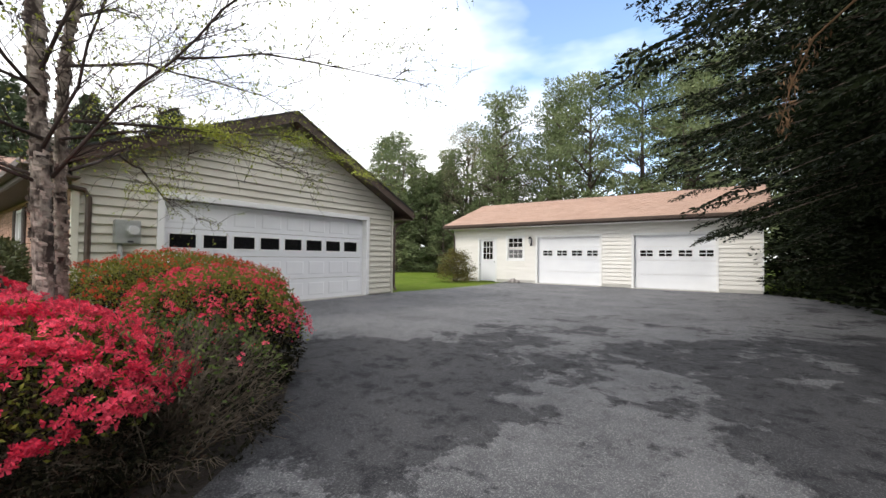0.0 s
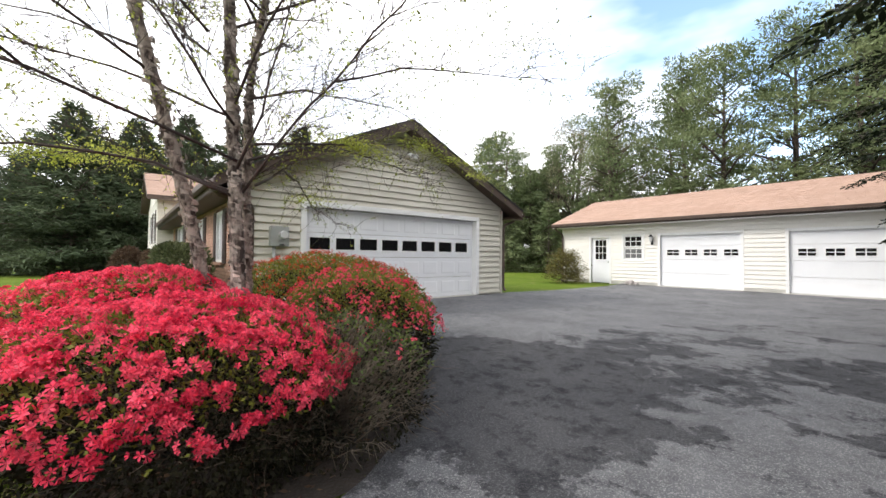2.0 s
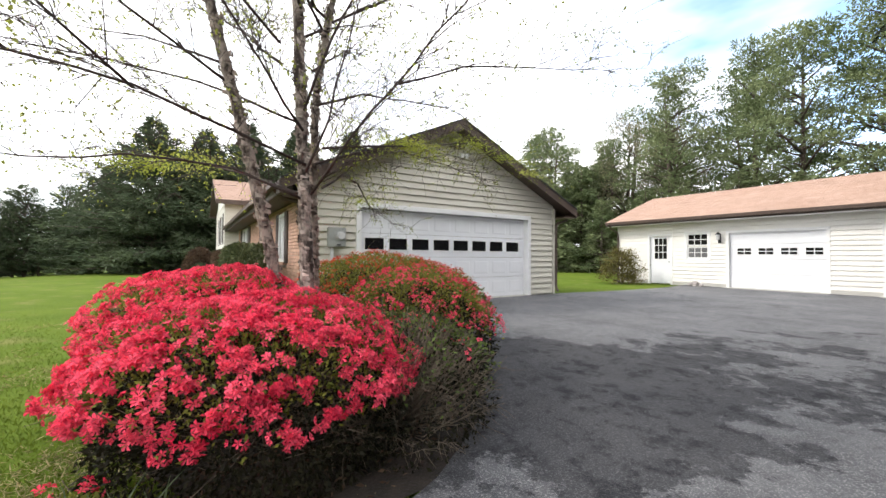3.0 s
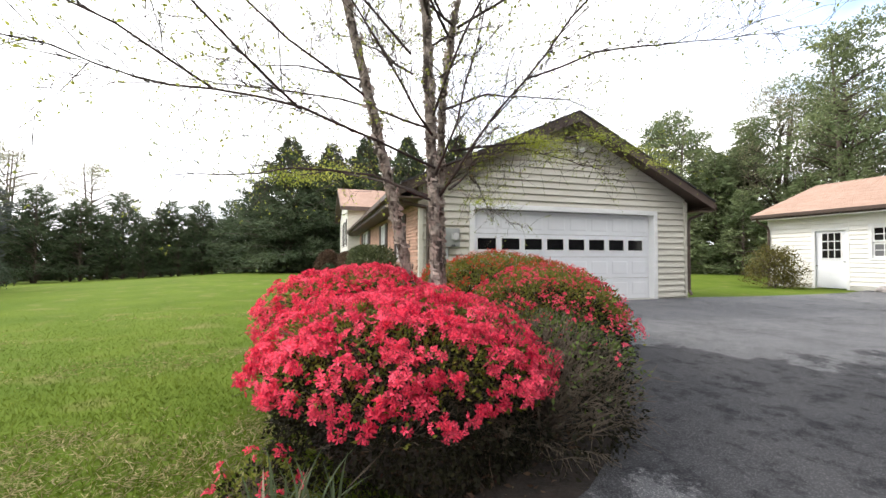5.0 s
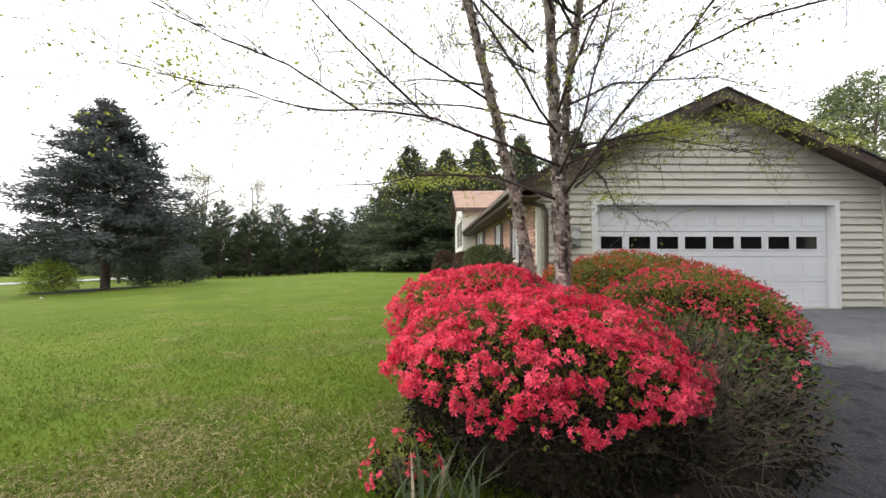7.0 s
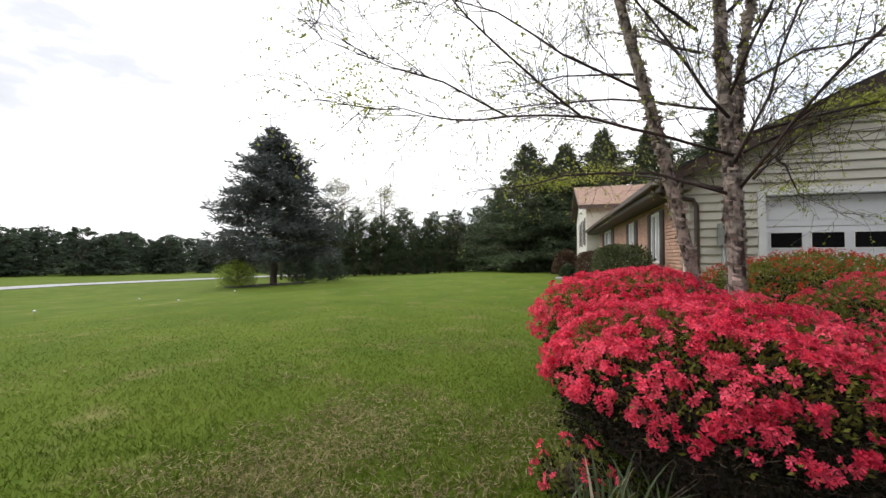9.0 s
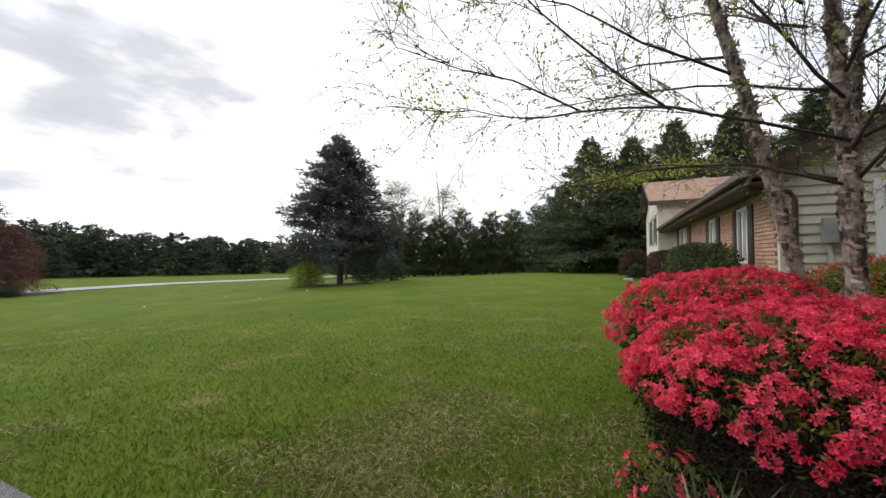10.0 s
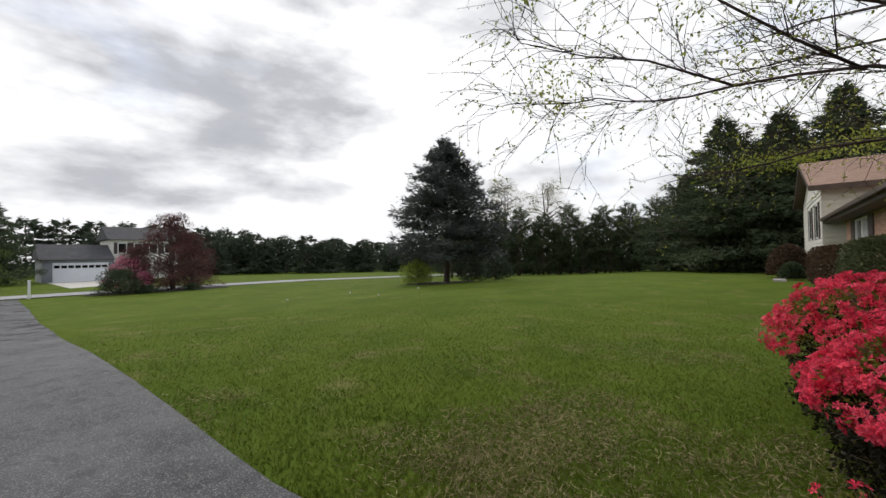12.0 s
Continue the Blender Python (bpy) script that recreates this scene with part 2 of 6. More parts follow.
M["slate"] = material("dark_grey_shingle", (0.04, 0.04, 0.045), (0.07, 0.07, 0.078), 2, 0.85, 0.2, 40)
M["grey_siding"] = material("grey_siding", (0.20, 0.21, 0.23), (0.27, 0.28, 0.30), 2, 0.7, 0.1, 40)
M["road"] = material("pale_road", (0.26, 0.26, 0.27), (0.36, 0.36, 0.37), 1, 0.9, 0.2, 30)


def ground_material():
    """Lawn green with dry straw patches, soil showing under the shrubs."""
    m = material("lawn", (0.061, 0.099, 0.012), (0.107, 0.146, 0.020), 0.55, 0.9, 0.8, 55, contrast=0.3, spec=0.04)
    n, l = m.node_tree.nodes, m.node_tree.links
    b = n["Principled BSDF"]
    old = b.inputs["Base Color"].links[0].from_socket
    tc = n.new("ShaderNodeTexCoord")
    dry = n.new("ShaderNodeTexNoise")
    dry.inputs["Scale"].default_value, dry.inputs["Detail"].default_value = 1.6, 7
    l.new(tc.outputs["Object"], dry.inputs["Vector"])
    ramp = n.new("ShaderNodeValToRGB")
    ramp.color_ramp.elements[0].position, ramp.color_ramp.elements[1].position = 0.56, 0.80
    l.new(dry.outputs["Fac"], ramp.inputs["Fac"])
    mix = n.new("ShaderNodeMixRGB")
    l.new(ramp.outputs["Color"], mix.inputs["Fac"])
    l.new(old, mix.inputs["Color1"])
    mix.inputs["Color2"].default_value = (0.19, 0.17, 0.07, 1)
    l.new(mix.outputs["Color"], b.inputs["Base Color"])
    return m


def asphalt_material():
    """Worn grey asphalt with remains of dark sealer in ragged patches, hemlock shade painted in at right, and pale
    stone grains.
    """
    m = bpy.data.materials.new("worn_asphalt")
    m.use_nodes = True
    n, l = m.node_tree.nodes, m.node_tree.links
    b = n["Principled BSDF"]
    tc = n.new("ShaderNodeTexCoord")
    def noise_at(scale, detail, rough=0.5):
        t = n.new("ShaderNodeTexNoise")
        t.inputs["Scale"].default_value, t.inputs["Detail"].default_value, t.inputs["Roughness"].default_value = scale, detail, rough
        l.new(tc.outputs["Object"], t.inputs["Vector"])
        return t
    def ramp(fac, p0, p1, c0=(0, 0, 0), c1=(1, 1, 1)):
        r = n.new("ShaderNodeValToRGB")
        r.color_ramp.elements[0].position, r.color_ramp.elements[1].position = p0, p1
        r.color_ramp.elements[0].color, r.color_ramp.elements[1].color = (*c0, 1), (*c1, 1)
        l.new(fac, r.inputs["Fac"])
        return r
    def mix(fac, a, c, kind="MIX"):
        x = n.new("ShaderNodeMixRGB")
        x.blend_type = kind
        if isinstance(fac, float):
            x.inputs["Fac"].default_value = fac
        else:
            l.new(fac, x.inputs["Fac"])
        for s, v in (("Color1", a), ("Color2", c)):
            if isinstance(v, tuple):
                x.inputs[s].default_value = (*v, 1)
            else:
                l.new(v, x.inputs[s])
        return x.outputs["Color"]
    def near(x, y, r):
        d, g = n.new("ShaderNodeVectorMath"), n.new("ShaderNodeMapRange")
        d.operation = "DISTANCE"
        l.new(tc.outputs["Object"], d.inputs[0])
        d.inputs[1].default_value = (x, y, 0)
        l.new(d.outputs["Value"], g.inputs["Value"])
        g.interpolation_type = "SMOOTHSTEP"
        g.inputs["From Min"].default_value, g.inputs["From Max"].default_value = r * 0.45, r * 1.15
        g.inputs["To Min"].default_value, g.inputs["To Max"].default_value = 1, 0
        return g.outputs["Result"]
    def total(a, b, k):
        q = n.new("ShaderNodeMath")
        q.operation = "MULTIPLY_ADD"
        l.new(b, q.inputs[0])
        q.inputs[1].default_value = k
        l.new(a, q.inputs[2])
        return q.outputs["Value"]
    # more sealer left by the shrubs and in the middle, worn away before the garages
    much = noise_at(1.15, 12, 0.74).outputs["Fac"]
    # the spots at x 3.8 and 1.9 also paint in shade below the hemlocks
    for x, y, r, k in ((-2.5, 3.1, 2.0, 0.24), (-1.7, 5.6, 2.2, 0.035), (3.8, 5.5, 4.2, 0.14), (1.9, 3.2, 1.8, 0.12), (-3.5, 12.5, 6.5, -0.08), (-0.5, 2.7, 1.9, -0.06), (-5.3, 6.3, 2.8, -0.13), (1.5, -5.0, 6.0, -0.15)):
        much = total(much, near(x, y, r), k)
    patch = ramp(much, 0.51, 0.545).outputs["Color"]
    speck = ramp(noise_at(5.0, 7, 0.7).outputs["Fac"], 0.50, 0.62).outputs["Color"]
    sealer_and_shade = mix(0.3, patch, speck)
    grains = n.new("ShaderNodeTexVoronoi")
    grains.inputs["Scale"].default_value = 170
    l.new(tc.outputs["Object"], grains.inputs["Vector"])
    worn = ramp(noise_at(0.9, 6).outputs["Fac"], 0.3, 0.7, (0.082, 0.083, 0.089), (0.145, 0.145, 0.152)).outputs["Color"]
    pale = ramp(grains.outputs["Color"], 0.58, 0.95, (0, 0, 0), (0.95, 0.95, 0.95)).outputs["Color"]
    worn = mix(pale, worn, (0.30, 0.295, 0.29))
    dark = ramp(noise_at(2.2, 6).outputs["Fac"], 0.3, 0.7, (0.012, 0.012, 0.015), (0.025, 0.025, 0.028)).outputs["Color"]
    dark = mix(mix(0.45, (0, 0, 0), pale), dark, (0.11, 0.11, 0.112))
    base = mix(sealer_and_shade, worn, dark)
    l.new(base, b.inputs["Base Color"])
    b.inputs["Roughness"].default_value = 0.82
    b.inputs["Specular IOR Level"].default_value = 0.17
    bp = n.new("ShaderNodeBump")
    bp.inputs["Strength"].default_value, bp.inputs["Distance"].default_value = 0.6, 0.006
    l.new(grains.outputs["Distance"], bp.inputs["Height"])
    l.new(bp.outputs["Normal"], b.inputs["Normal"])
    return m


M["lawn"] = ground_material()
M["asphalt"] = asphalt_material()


# ---- mesh helpers ----
def part(name, bm, mat, parent=None, label="", smooth=False):
    """Links a bmesh as one mesh object."""
    me = bpy.data.meshes.new(name)
    bm.to_mesh(me)
    bm.free()
    if smooth:
        me.shade_smooth()
    me.materials.append(mat)
    ob = new(name, me)
    ob.parent = parent
    return tagged(ob, label) if label else ob


def raw(name, verts, faces, mat, parent=None, label="", smooth=False):
    """Links vertex and face arrays as one mesh object."""
    me = bpy.data.meshes.new(name)
    me.from_pydata(np.asarray(verts).tolist(), [], [tuple(int(i) for i in f) for f in faces])
    me.update()
    if smooth:
        me.shade_smooth()
    me.materials.append(mat)
    ob = new(name, me)
    ob.parent = parent
    return tagged(ob, label) if label else ob


def thing(name, label, category, group="", at=(0, 0, 0), kind=""):
    ob = new(name)
    ob.location = at
    ob.empty_display_size = 0.1
    return tagged(ob, label, category, group, kind)


def box(bm, x0, x1, y0, y1, z0, z1):
    """Adds an axis-parallel block."""
    v = [bm.verts.new(p) for p in ((x0, y0, z0), (x1, y0, z0), (x1, y1, z0), (x0, y1, z0), (x0, y0, z1), (x1, y0, z1), (x1, y1, z1), (x0, y1, z1))]
    for f in ((3, 2, 1, 0), (4, 5, 6, 7), (0, 1, 5, 4), (1, 2, 6, 5), (2, 3, 7, 6), (3, 0, 4, 7)):
        bm.faces.new([v[i] for i in f])


def block(name, x0, x1, y0, y1, z0, z1, mat, parent=None, label="", bevel=0.0):
    bm = bmesh.new()
    box(bm, min(x0, x1), max(x0, x1), min(y0, y1), max(y0, y1), z0, z1)
    if bevel:
        bmesh.ops.bevel(bm, geom=bm.edges[:], offset=bevel, segments=2, affect="EDGES")
    return part(name, bm, mat, parent, label)


def prism(name, outline, axis, a, b, mat, parent=None, label=""):
    """A flat outline pushed from a to b along an axis. Outline: pairs (y, z) for axis x, (x, z) for axis y, (x, y) for axis z."""
    def put(p, s):
        return {"x": (s, p[0], p[1]), "y": (p[0], s, p[1]), "z": (p[0], p[1], s)}[axis]
    bm = bmesh.new()
    lo, hi = [bm.verts.new(put(p, a)) for p in outline], [bm.verts.new(put(p, b)) for p in outline]
    bm.faces.new(lo), bm.faces.new(hi[::-1])
    for i in range(len(outline)):
        j = (i + 1) % len(outline)
        bm.faces.new((lo[j], lo[i], hi[i], hi[j]))
    bmesh.ops.recalc_face_normals(bm, faces=bm.faces[:])
    return part(name, bm, mat, parent, label)


def tube_arrays(points, radii, sides=6):
    """Vertices and faces of a tapered tube along points."""
    pts = [Vector(p) for p in points]
    verts, faces = [], []
    ref = None
    for i, p in enumerate(pts):
        d = (pts[min(i + 1, len(pts) - 1)] - pts[max(i - 1, 0)]).normalized()
        if ref is None:
            ref = d.orthogonal().normalized()
        ref = (ref - d * ref.dot(d)).normalized()
        other = d.cross(ref)
        for k in range(sides):
            a = 2 * math.pi * k / sides
            verts.append(p + (ref * math.cos(a) + other * math.sin(a)) * radii[i])
    for i in range(len(pts) - 1):
        for k in range(sides):
            k2 = (k + 1) % sides
            faces.append((i * sides + k, i * sides + k2, (i + 1) * sides + k2, (i + 1) * sides + k))
    faces.append(tuple(range(sides))[::-1])
    faces.append(tuple((len(pts) - 1) * sides + k for k in range(sides)))
    return verts, faces


def tubes(name, runs, mat, parent=None, label="", sides=6, smooth=True):
    """Many tapered tubes as one mesh. runs: (points, radii)."""
    verts, faces = [], []
    for pts, radii in runs:
        v, f = tube_arrays(pts, radii, sides)
        o = len(verts)
        verts += [tuple(p) for p in v]
        faces += [tuple(i + o for i in q) for q in f]
    return raw(name, verts, faces, mat, parent, label, smooth)


def leaves(name, centres, ways, length, width, mat, parent=None, label="", rng=None, fold=0.25):
    """Many small pointed leaves as one mesh: a lozenge at each centre, along its way, turned by chance about it."""
    rng = rng or np.random.default_rng(1)
    c, w = np.asarray(centres, float), np.asarray(ways, float)
    n = len(c)
    w = w / (np.linalg.norm(w, axis=1, keepdims=True) + 1e-9)
    side = np.cross(w, rng.normal(size=(n, 3)))
    side /= np.linalg.norm(side, axis=1, keepdims=True) + 1e-9
    up = np.cross(side, w)
    ln = (length * rng.uniform(0.6, 1.3, (n, 1))) if np.isscalar(length) else np.asarray(length).reshape(n, 1)
    wd = ln * (width / (length if np.isscalar(length) else np.mean(length)))
    v = np.empty((n, 4, 3))
    v[:, 0] = c
    v[:, 1] = c + w * ln * 0.45 + side * wd * 0.5 + up * wd * fold
    v[:, 2] = c + w * ln
    v[:, 3] = c + w * ln * 0.45 - side * wd * 0.5 + up * wd * fold
    me = bpy.data.meshes.new(name)
    me.vertices.add(n * 4)
    me.vertices.foreach_set("co", v.reshape(-1))
    me.loops.add(n * 4)
    me.loops.foreach_set("vertex_index", np.arange(n * 4, dtype=np.int32))
    me.polygons.add(n)
    me.polygons.foreach_set("loop_start", np.arange(0, n * 4, 4, dtype=np.int32))
    me.polygons.foreach_set("loop_total", np.full(n, 4, dtype=np.int32))
    me.update(calc_edges=True)
    me.materials.append(mat)
    ob = new(name, me)
    ob.parent = parent
    return tagged(ob, label) if label else ob


# ---- ground ----
def fall(x, y):
    """Height of the land: level round the garages, falling gently past the lawn."""
    s = max(0.0, -(y + 6.0))
    return -1.0 * (1 - math.exp(-s * s / (11.0 * (s + 4.0)))) - 0.021 * max(0.0, -x - 19) - 0.075 * math.exp(-((x + 1) ** 2 + (y - 0.5) ** 2) / 30.0)


def ground_sheet():
    xs = sorted(set([round(-60 + i * 2.0, 2) for i in range(61)] + [-900, -500, -300, -200, -140, -100, -75, 75, 100, 140, 200, 300, 500, 900]))
    ys = xs
    verts = [(x, y, (fall(x, y) if max(abs(x), abs(y)) < 150 else fall(x, y) * 0.4) + 0.02 * noise.noise((x * 0.2, y * 0.2, 0)) - 0.02) for y in ys for x in xs]
    w = len(xs)
    faces = [(j * w + i, j * w + i + 1, (j + 1) * w + i + 1, (j + 1) * w + i) for j in range(len(ys) - 1) for i in range(w - 1)]
    ob = raw("ground", verts, faces, M["lawn"], smooth=True)
    return tagged(ob, "mown green lawn with straw-coloured dry patches", "lawn", kind="structure")


ground_sheet()

# edge of the driveway beside the lawn and the shrubs, then round the back
DRIVE_EDGE = [(-1.4, -32), (-1.24, -23), (-0.9, -15), (-0.72, -8.9), (-0.77, -4.9), (-0.77, -2.4), (-0.9, -0.8), (-1.2, 0.5), (-1.65, 1.5), (-2.2, 2.3), (-3.35, 3.15), (-4.8, 3.4), (-6.2, 3.4), (-7.92, 3.35),
              (-7.92, 9.95), (-7.62, 11.5), (-7.5, 14.2), (-7.6, 15.8), (-7.9, 17.25), (2.0, 17.25), (3.5, 14), (5.2, 9), (5.4, 4), (4.6, 0), (4.0, -6), (3.8, -15), (3.9, -24), (4.2, -32)]


def driveway():
    """A slab that follows the land, cut into strips."""
    bm = bmesh.new()
    vs = [bm.verts.new((x, y, 0)) for x, y in DRIVE_EDGE]
    bm.faces.new(vs)
    for axis, lo, hi in (((0, 1, 0), -33, 17), ((1, 0, 0), -7, 5)):
        for k in range(lo, hi):
            bmesh.ops.bisect_plane(bm, geom=bm.verts[:] + bm.edges[:] + bm.faces[:], plane_co=[a * k for a in axis], plane_no=axis)
    for v in bm.verts:
        edge = 0.03 * noise.noise((v.co.x * 1.7, v.co.y * 1.7, 3))
        v.co.x += edge
        v.co.z = fall(v.co.x, v.co.y) + 0.02
    low = bmesh.ops.extrude_face_region(bm, geom=bm.faces[:])
    for g in low["geom"]:
        if isinstance(g, bmesh.types.BMVert):
            g.co.z -= 0.12
    bmesh.ops.recalc_face_normals(bm, faces=bm.faces[:])
    ob = part("driveway", bm, M["asphalt"])
    return tagged(ob, "worn grey asphalt driveway with dark sealer patches", "driveway", kind="structure")


driveway()


# ---- buildings ----
EXPO = 0.156  # height of a siding course
GX, GY0, GY1, APEX_Y, APEX_Z, EAVE_Z = -7.92, 2.2, 9.5, 5.85, 4.43, 2.53
PITCH = (APEX_Z - EAVE_Z) / 4.15


def plank_x(x, y0, y1, y2, y3, z0, z1, parent, mat):
    """One siding course on a wall that faces +x: from y0..y1 at its foot, y2..y3 at its top, leaning out at the foot."""
    z1 -= 0.012
    v = [(x, y0, z0), (x + 0.044, y0, z0), (x + 0.044, y1, z0), (x, y1, z0), (x, y2, z1), (x + 0.004, y2, z1), (x + 0.004, y3, z1), (x, y3, z1)]
    f = [(0, 1, 2, 3)[::-1], (4, 5, 6, 7), (1, 2, 6, 5), (0, 4, 5, 1), (3, 2, 6, 7), (0, 3, 7, 4)]
    return raw("plank", v, f, mat, parent)


def plank_y(y, x0, x1, z0, z1, parent, mat):
    """One siding course on a wall that faces -y."""
    z1 -= 0.012
    v = [(x0, y, z0), (x0, y - 0.032, z0), (x1, y - 0.032, z0), (x1, y, z0), (x0, y, z1), (x0, y - 0.004, z1), (x1, y - 0.004, z1), (x1, y, z1)]
    f = [(0, 1, 2, 3), (4, 5, 6, 7)[::-1], (1, 5, 6, 2), (0, 4, 5, 1), (3, 2, 6, 7), (0, 3, 7, 4)]
    return raw("plank", v, f, mat, parent)


def roof_slope(name, rows, along, a, b, parent, mat, label=""):
    """Shingle courses between two edges. rows: (low edge, high edge) as (across, z); along: the axis of the ridge; a to b along it."""
    (c0, z0), (c1, z1) = rows
    n = max(2, round(math.hypot(c1 - c0, z1 - z0) / 0.145))
    rng = random.Random(7)
    verts, faces = [], []
    for i in range(n):
        t0, t1 = i / n, (i + 1.05) / n
        s = a - rng.uniform(0, 0.9)
        while s < b:
            e = min(b, s + rng.uniform(0.85, 1.0))
            s0 = max(a, s)
            if e > s0 + 0.02:
                up = 0.014 + rng.uniform(0, 0.004)
                q = []
                for t, lift in ((t0, up), (t1, 0.003)):
                    c, z = c0 + (c1 - c0) * t, z0 + (z1 - z0) * t + lift
                    for p in (s0, e - 0.006):
                        q.append((p, c, z) if along == "x" else (c, p, z))
                c, z = c0 + (c1 - c0) * t0, z0 + (z1 - z0) * t0
                for p in (s0, e - 0.006):
                    q.append((p, c, z) if along == "x" else (c, p, z))
                o = len(verts)
                verts += q
                faces += [(o, o + 1, o + 3, o + 2), (o + 4, o + 5, o + 1, o)]
            s = e
    return raw(name, verts, faces, mat, parent, label)


def sectional_door(name, label, width, panels, windows, at, turn, group):
    """An overhead garage door in four sections, in its own plane: x across, front towards -y, foot at z 0."""
    d = thing(name, label, "garage door", group)
    h = 2.13 / 4
    for r in range(4):
        sec = block("section", -width / 2, width / 2, 0, 0.04, r * h + 0.004, (r + 1) * h - 0.004, M["door_white"], d, bevel=0.004)
        if panels:
            for c in range(panels):
                if r == 2:
                    continue
                w = width / panels
                x0, x1 = -width / 2 + c * w + 0.07, -width / 2 + (c + 1) * w - 0.07
                z0, z1 = r * h + 0.10, (r + 1) * h - 0.10
                bm = bmesh.new()
                lo = [bm.verts.new(p) for p in ((x0, -0.001, z0), (x1, -0.001, z0), (x1, -0.001, z1), (x0, -0.001, z1))]
                hi = [bm.verts.new(p) for p in ((x0 + 0.03, -0.008, z0 + 0.03), (x1 - 0.03, -0.008, z0 + 0.03), (x1 - 0.03, -0.008, z1 - 0.03), (x0 + 0.03, -0.008, z1 - 0.03))]
                bm.faces.new(hi)
                for i in range(4):
                    bm.faces.new((lo[i], lo[(i + 1) % 4], hi[(i + 1) % 4], hi[i]))
                part("panel", bm, M["door_white"], sec)
    for x0, w, z0, z1, cols, rows in windows:
        win = part("window_frame", frame_mesh(x0 - 0.025, x0 + w + 0.025, z0 - 0.025, z1 + 0.025, 0.025, -0.014, -0.001), M["white_paint"], d)
        for i in range(cols):
            for j in range(rows):
                pw, ph = (w - 0.028 * (cols - 1)) / cols, (z1 - z0 - 0.028 * (rows - 1)) / rows
                a, c = x0 + i * (pw + 0.028), z0 + j * (ph + 0.028)
                block("pane", a, a + pw, -0.006, -0.0015, c, c + ph, M["glass"], win)
    block("bottom_seal", -width / 2, width / 2, -0.006, 0.035, -0.012, 0.004, M["dark_metal"], d)
    d.matrix_world = pose(*at, 0, 0, turn)
    return d


def frame_mesh(x0, x1, z0, z1, w, y0, y1):
    """A rectangular frame of width w, in the xz plane, from y0 to y1."""
    bm = bmesh.new()
    box(bm, x0, x0 + w, y0, y1, z0, z1)
    box(bm, x1 - w, x1, y0, y1, z0, z1)
    box(bm, x0 + w, x1 - w, y0, y1, z0, z0 + w)
    box(bm, x0 + w, x1 - w, y0, y1, z1 - w, z1)
    return bm


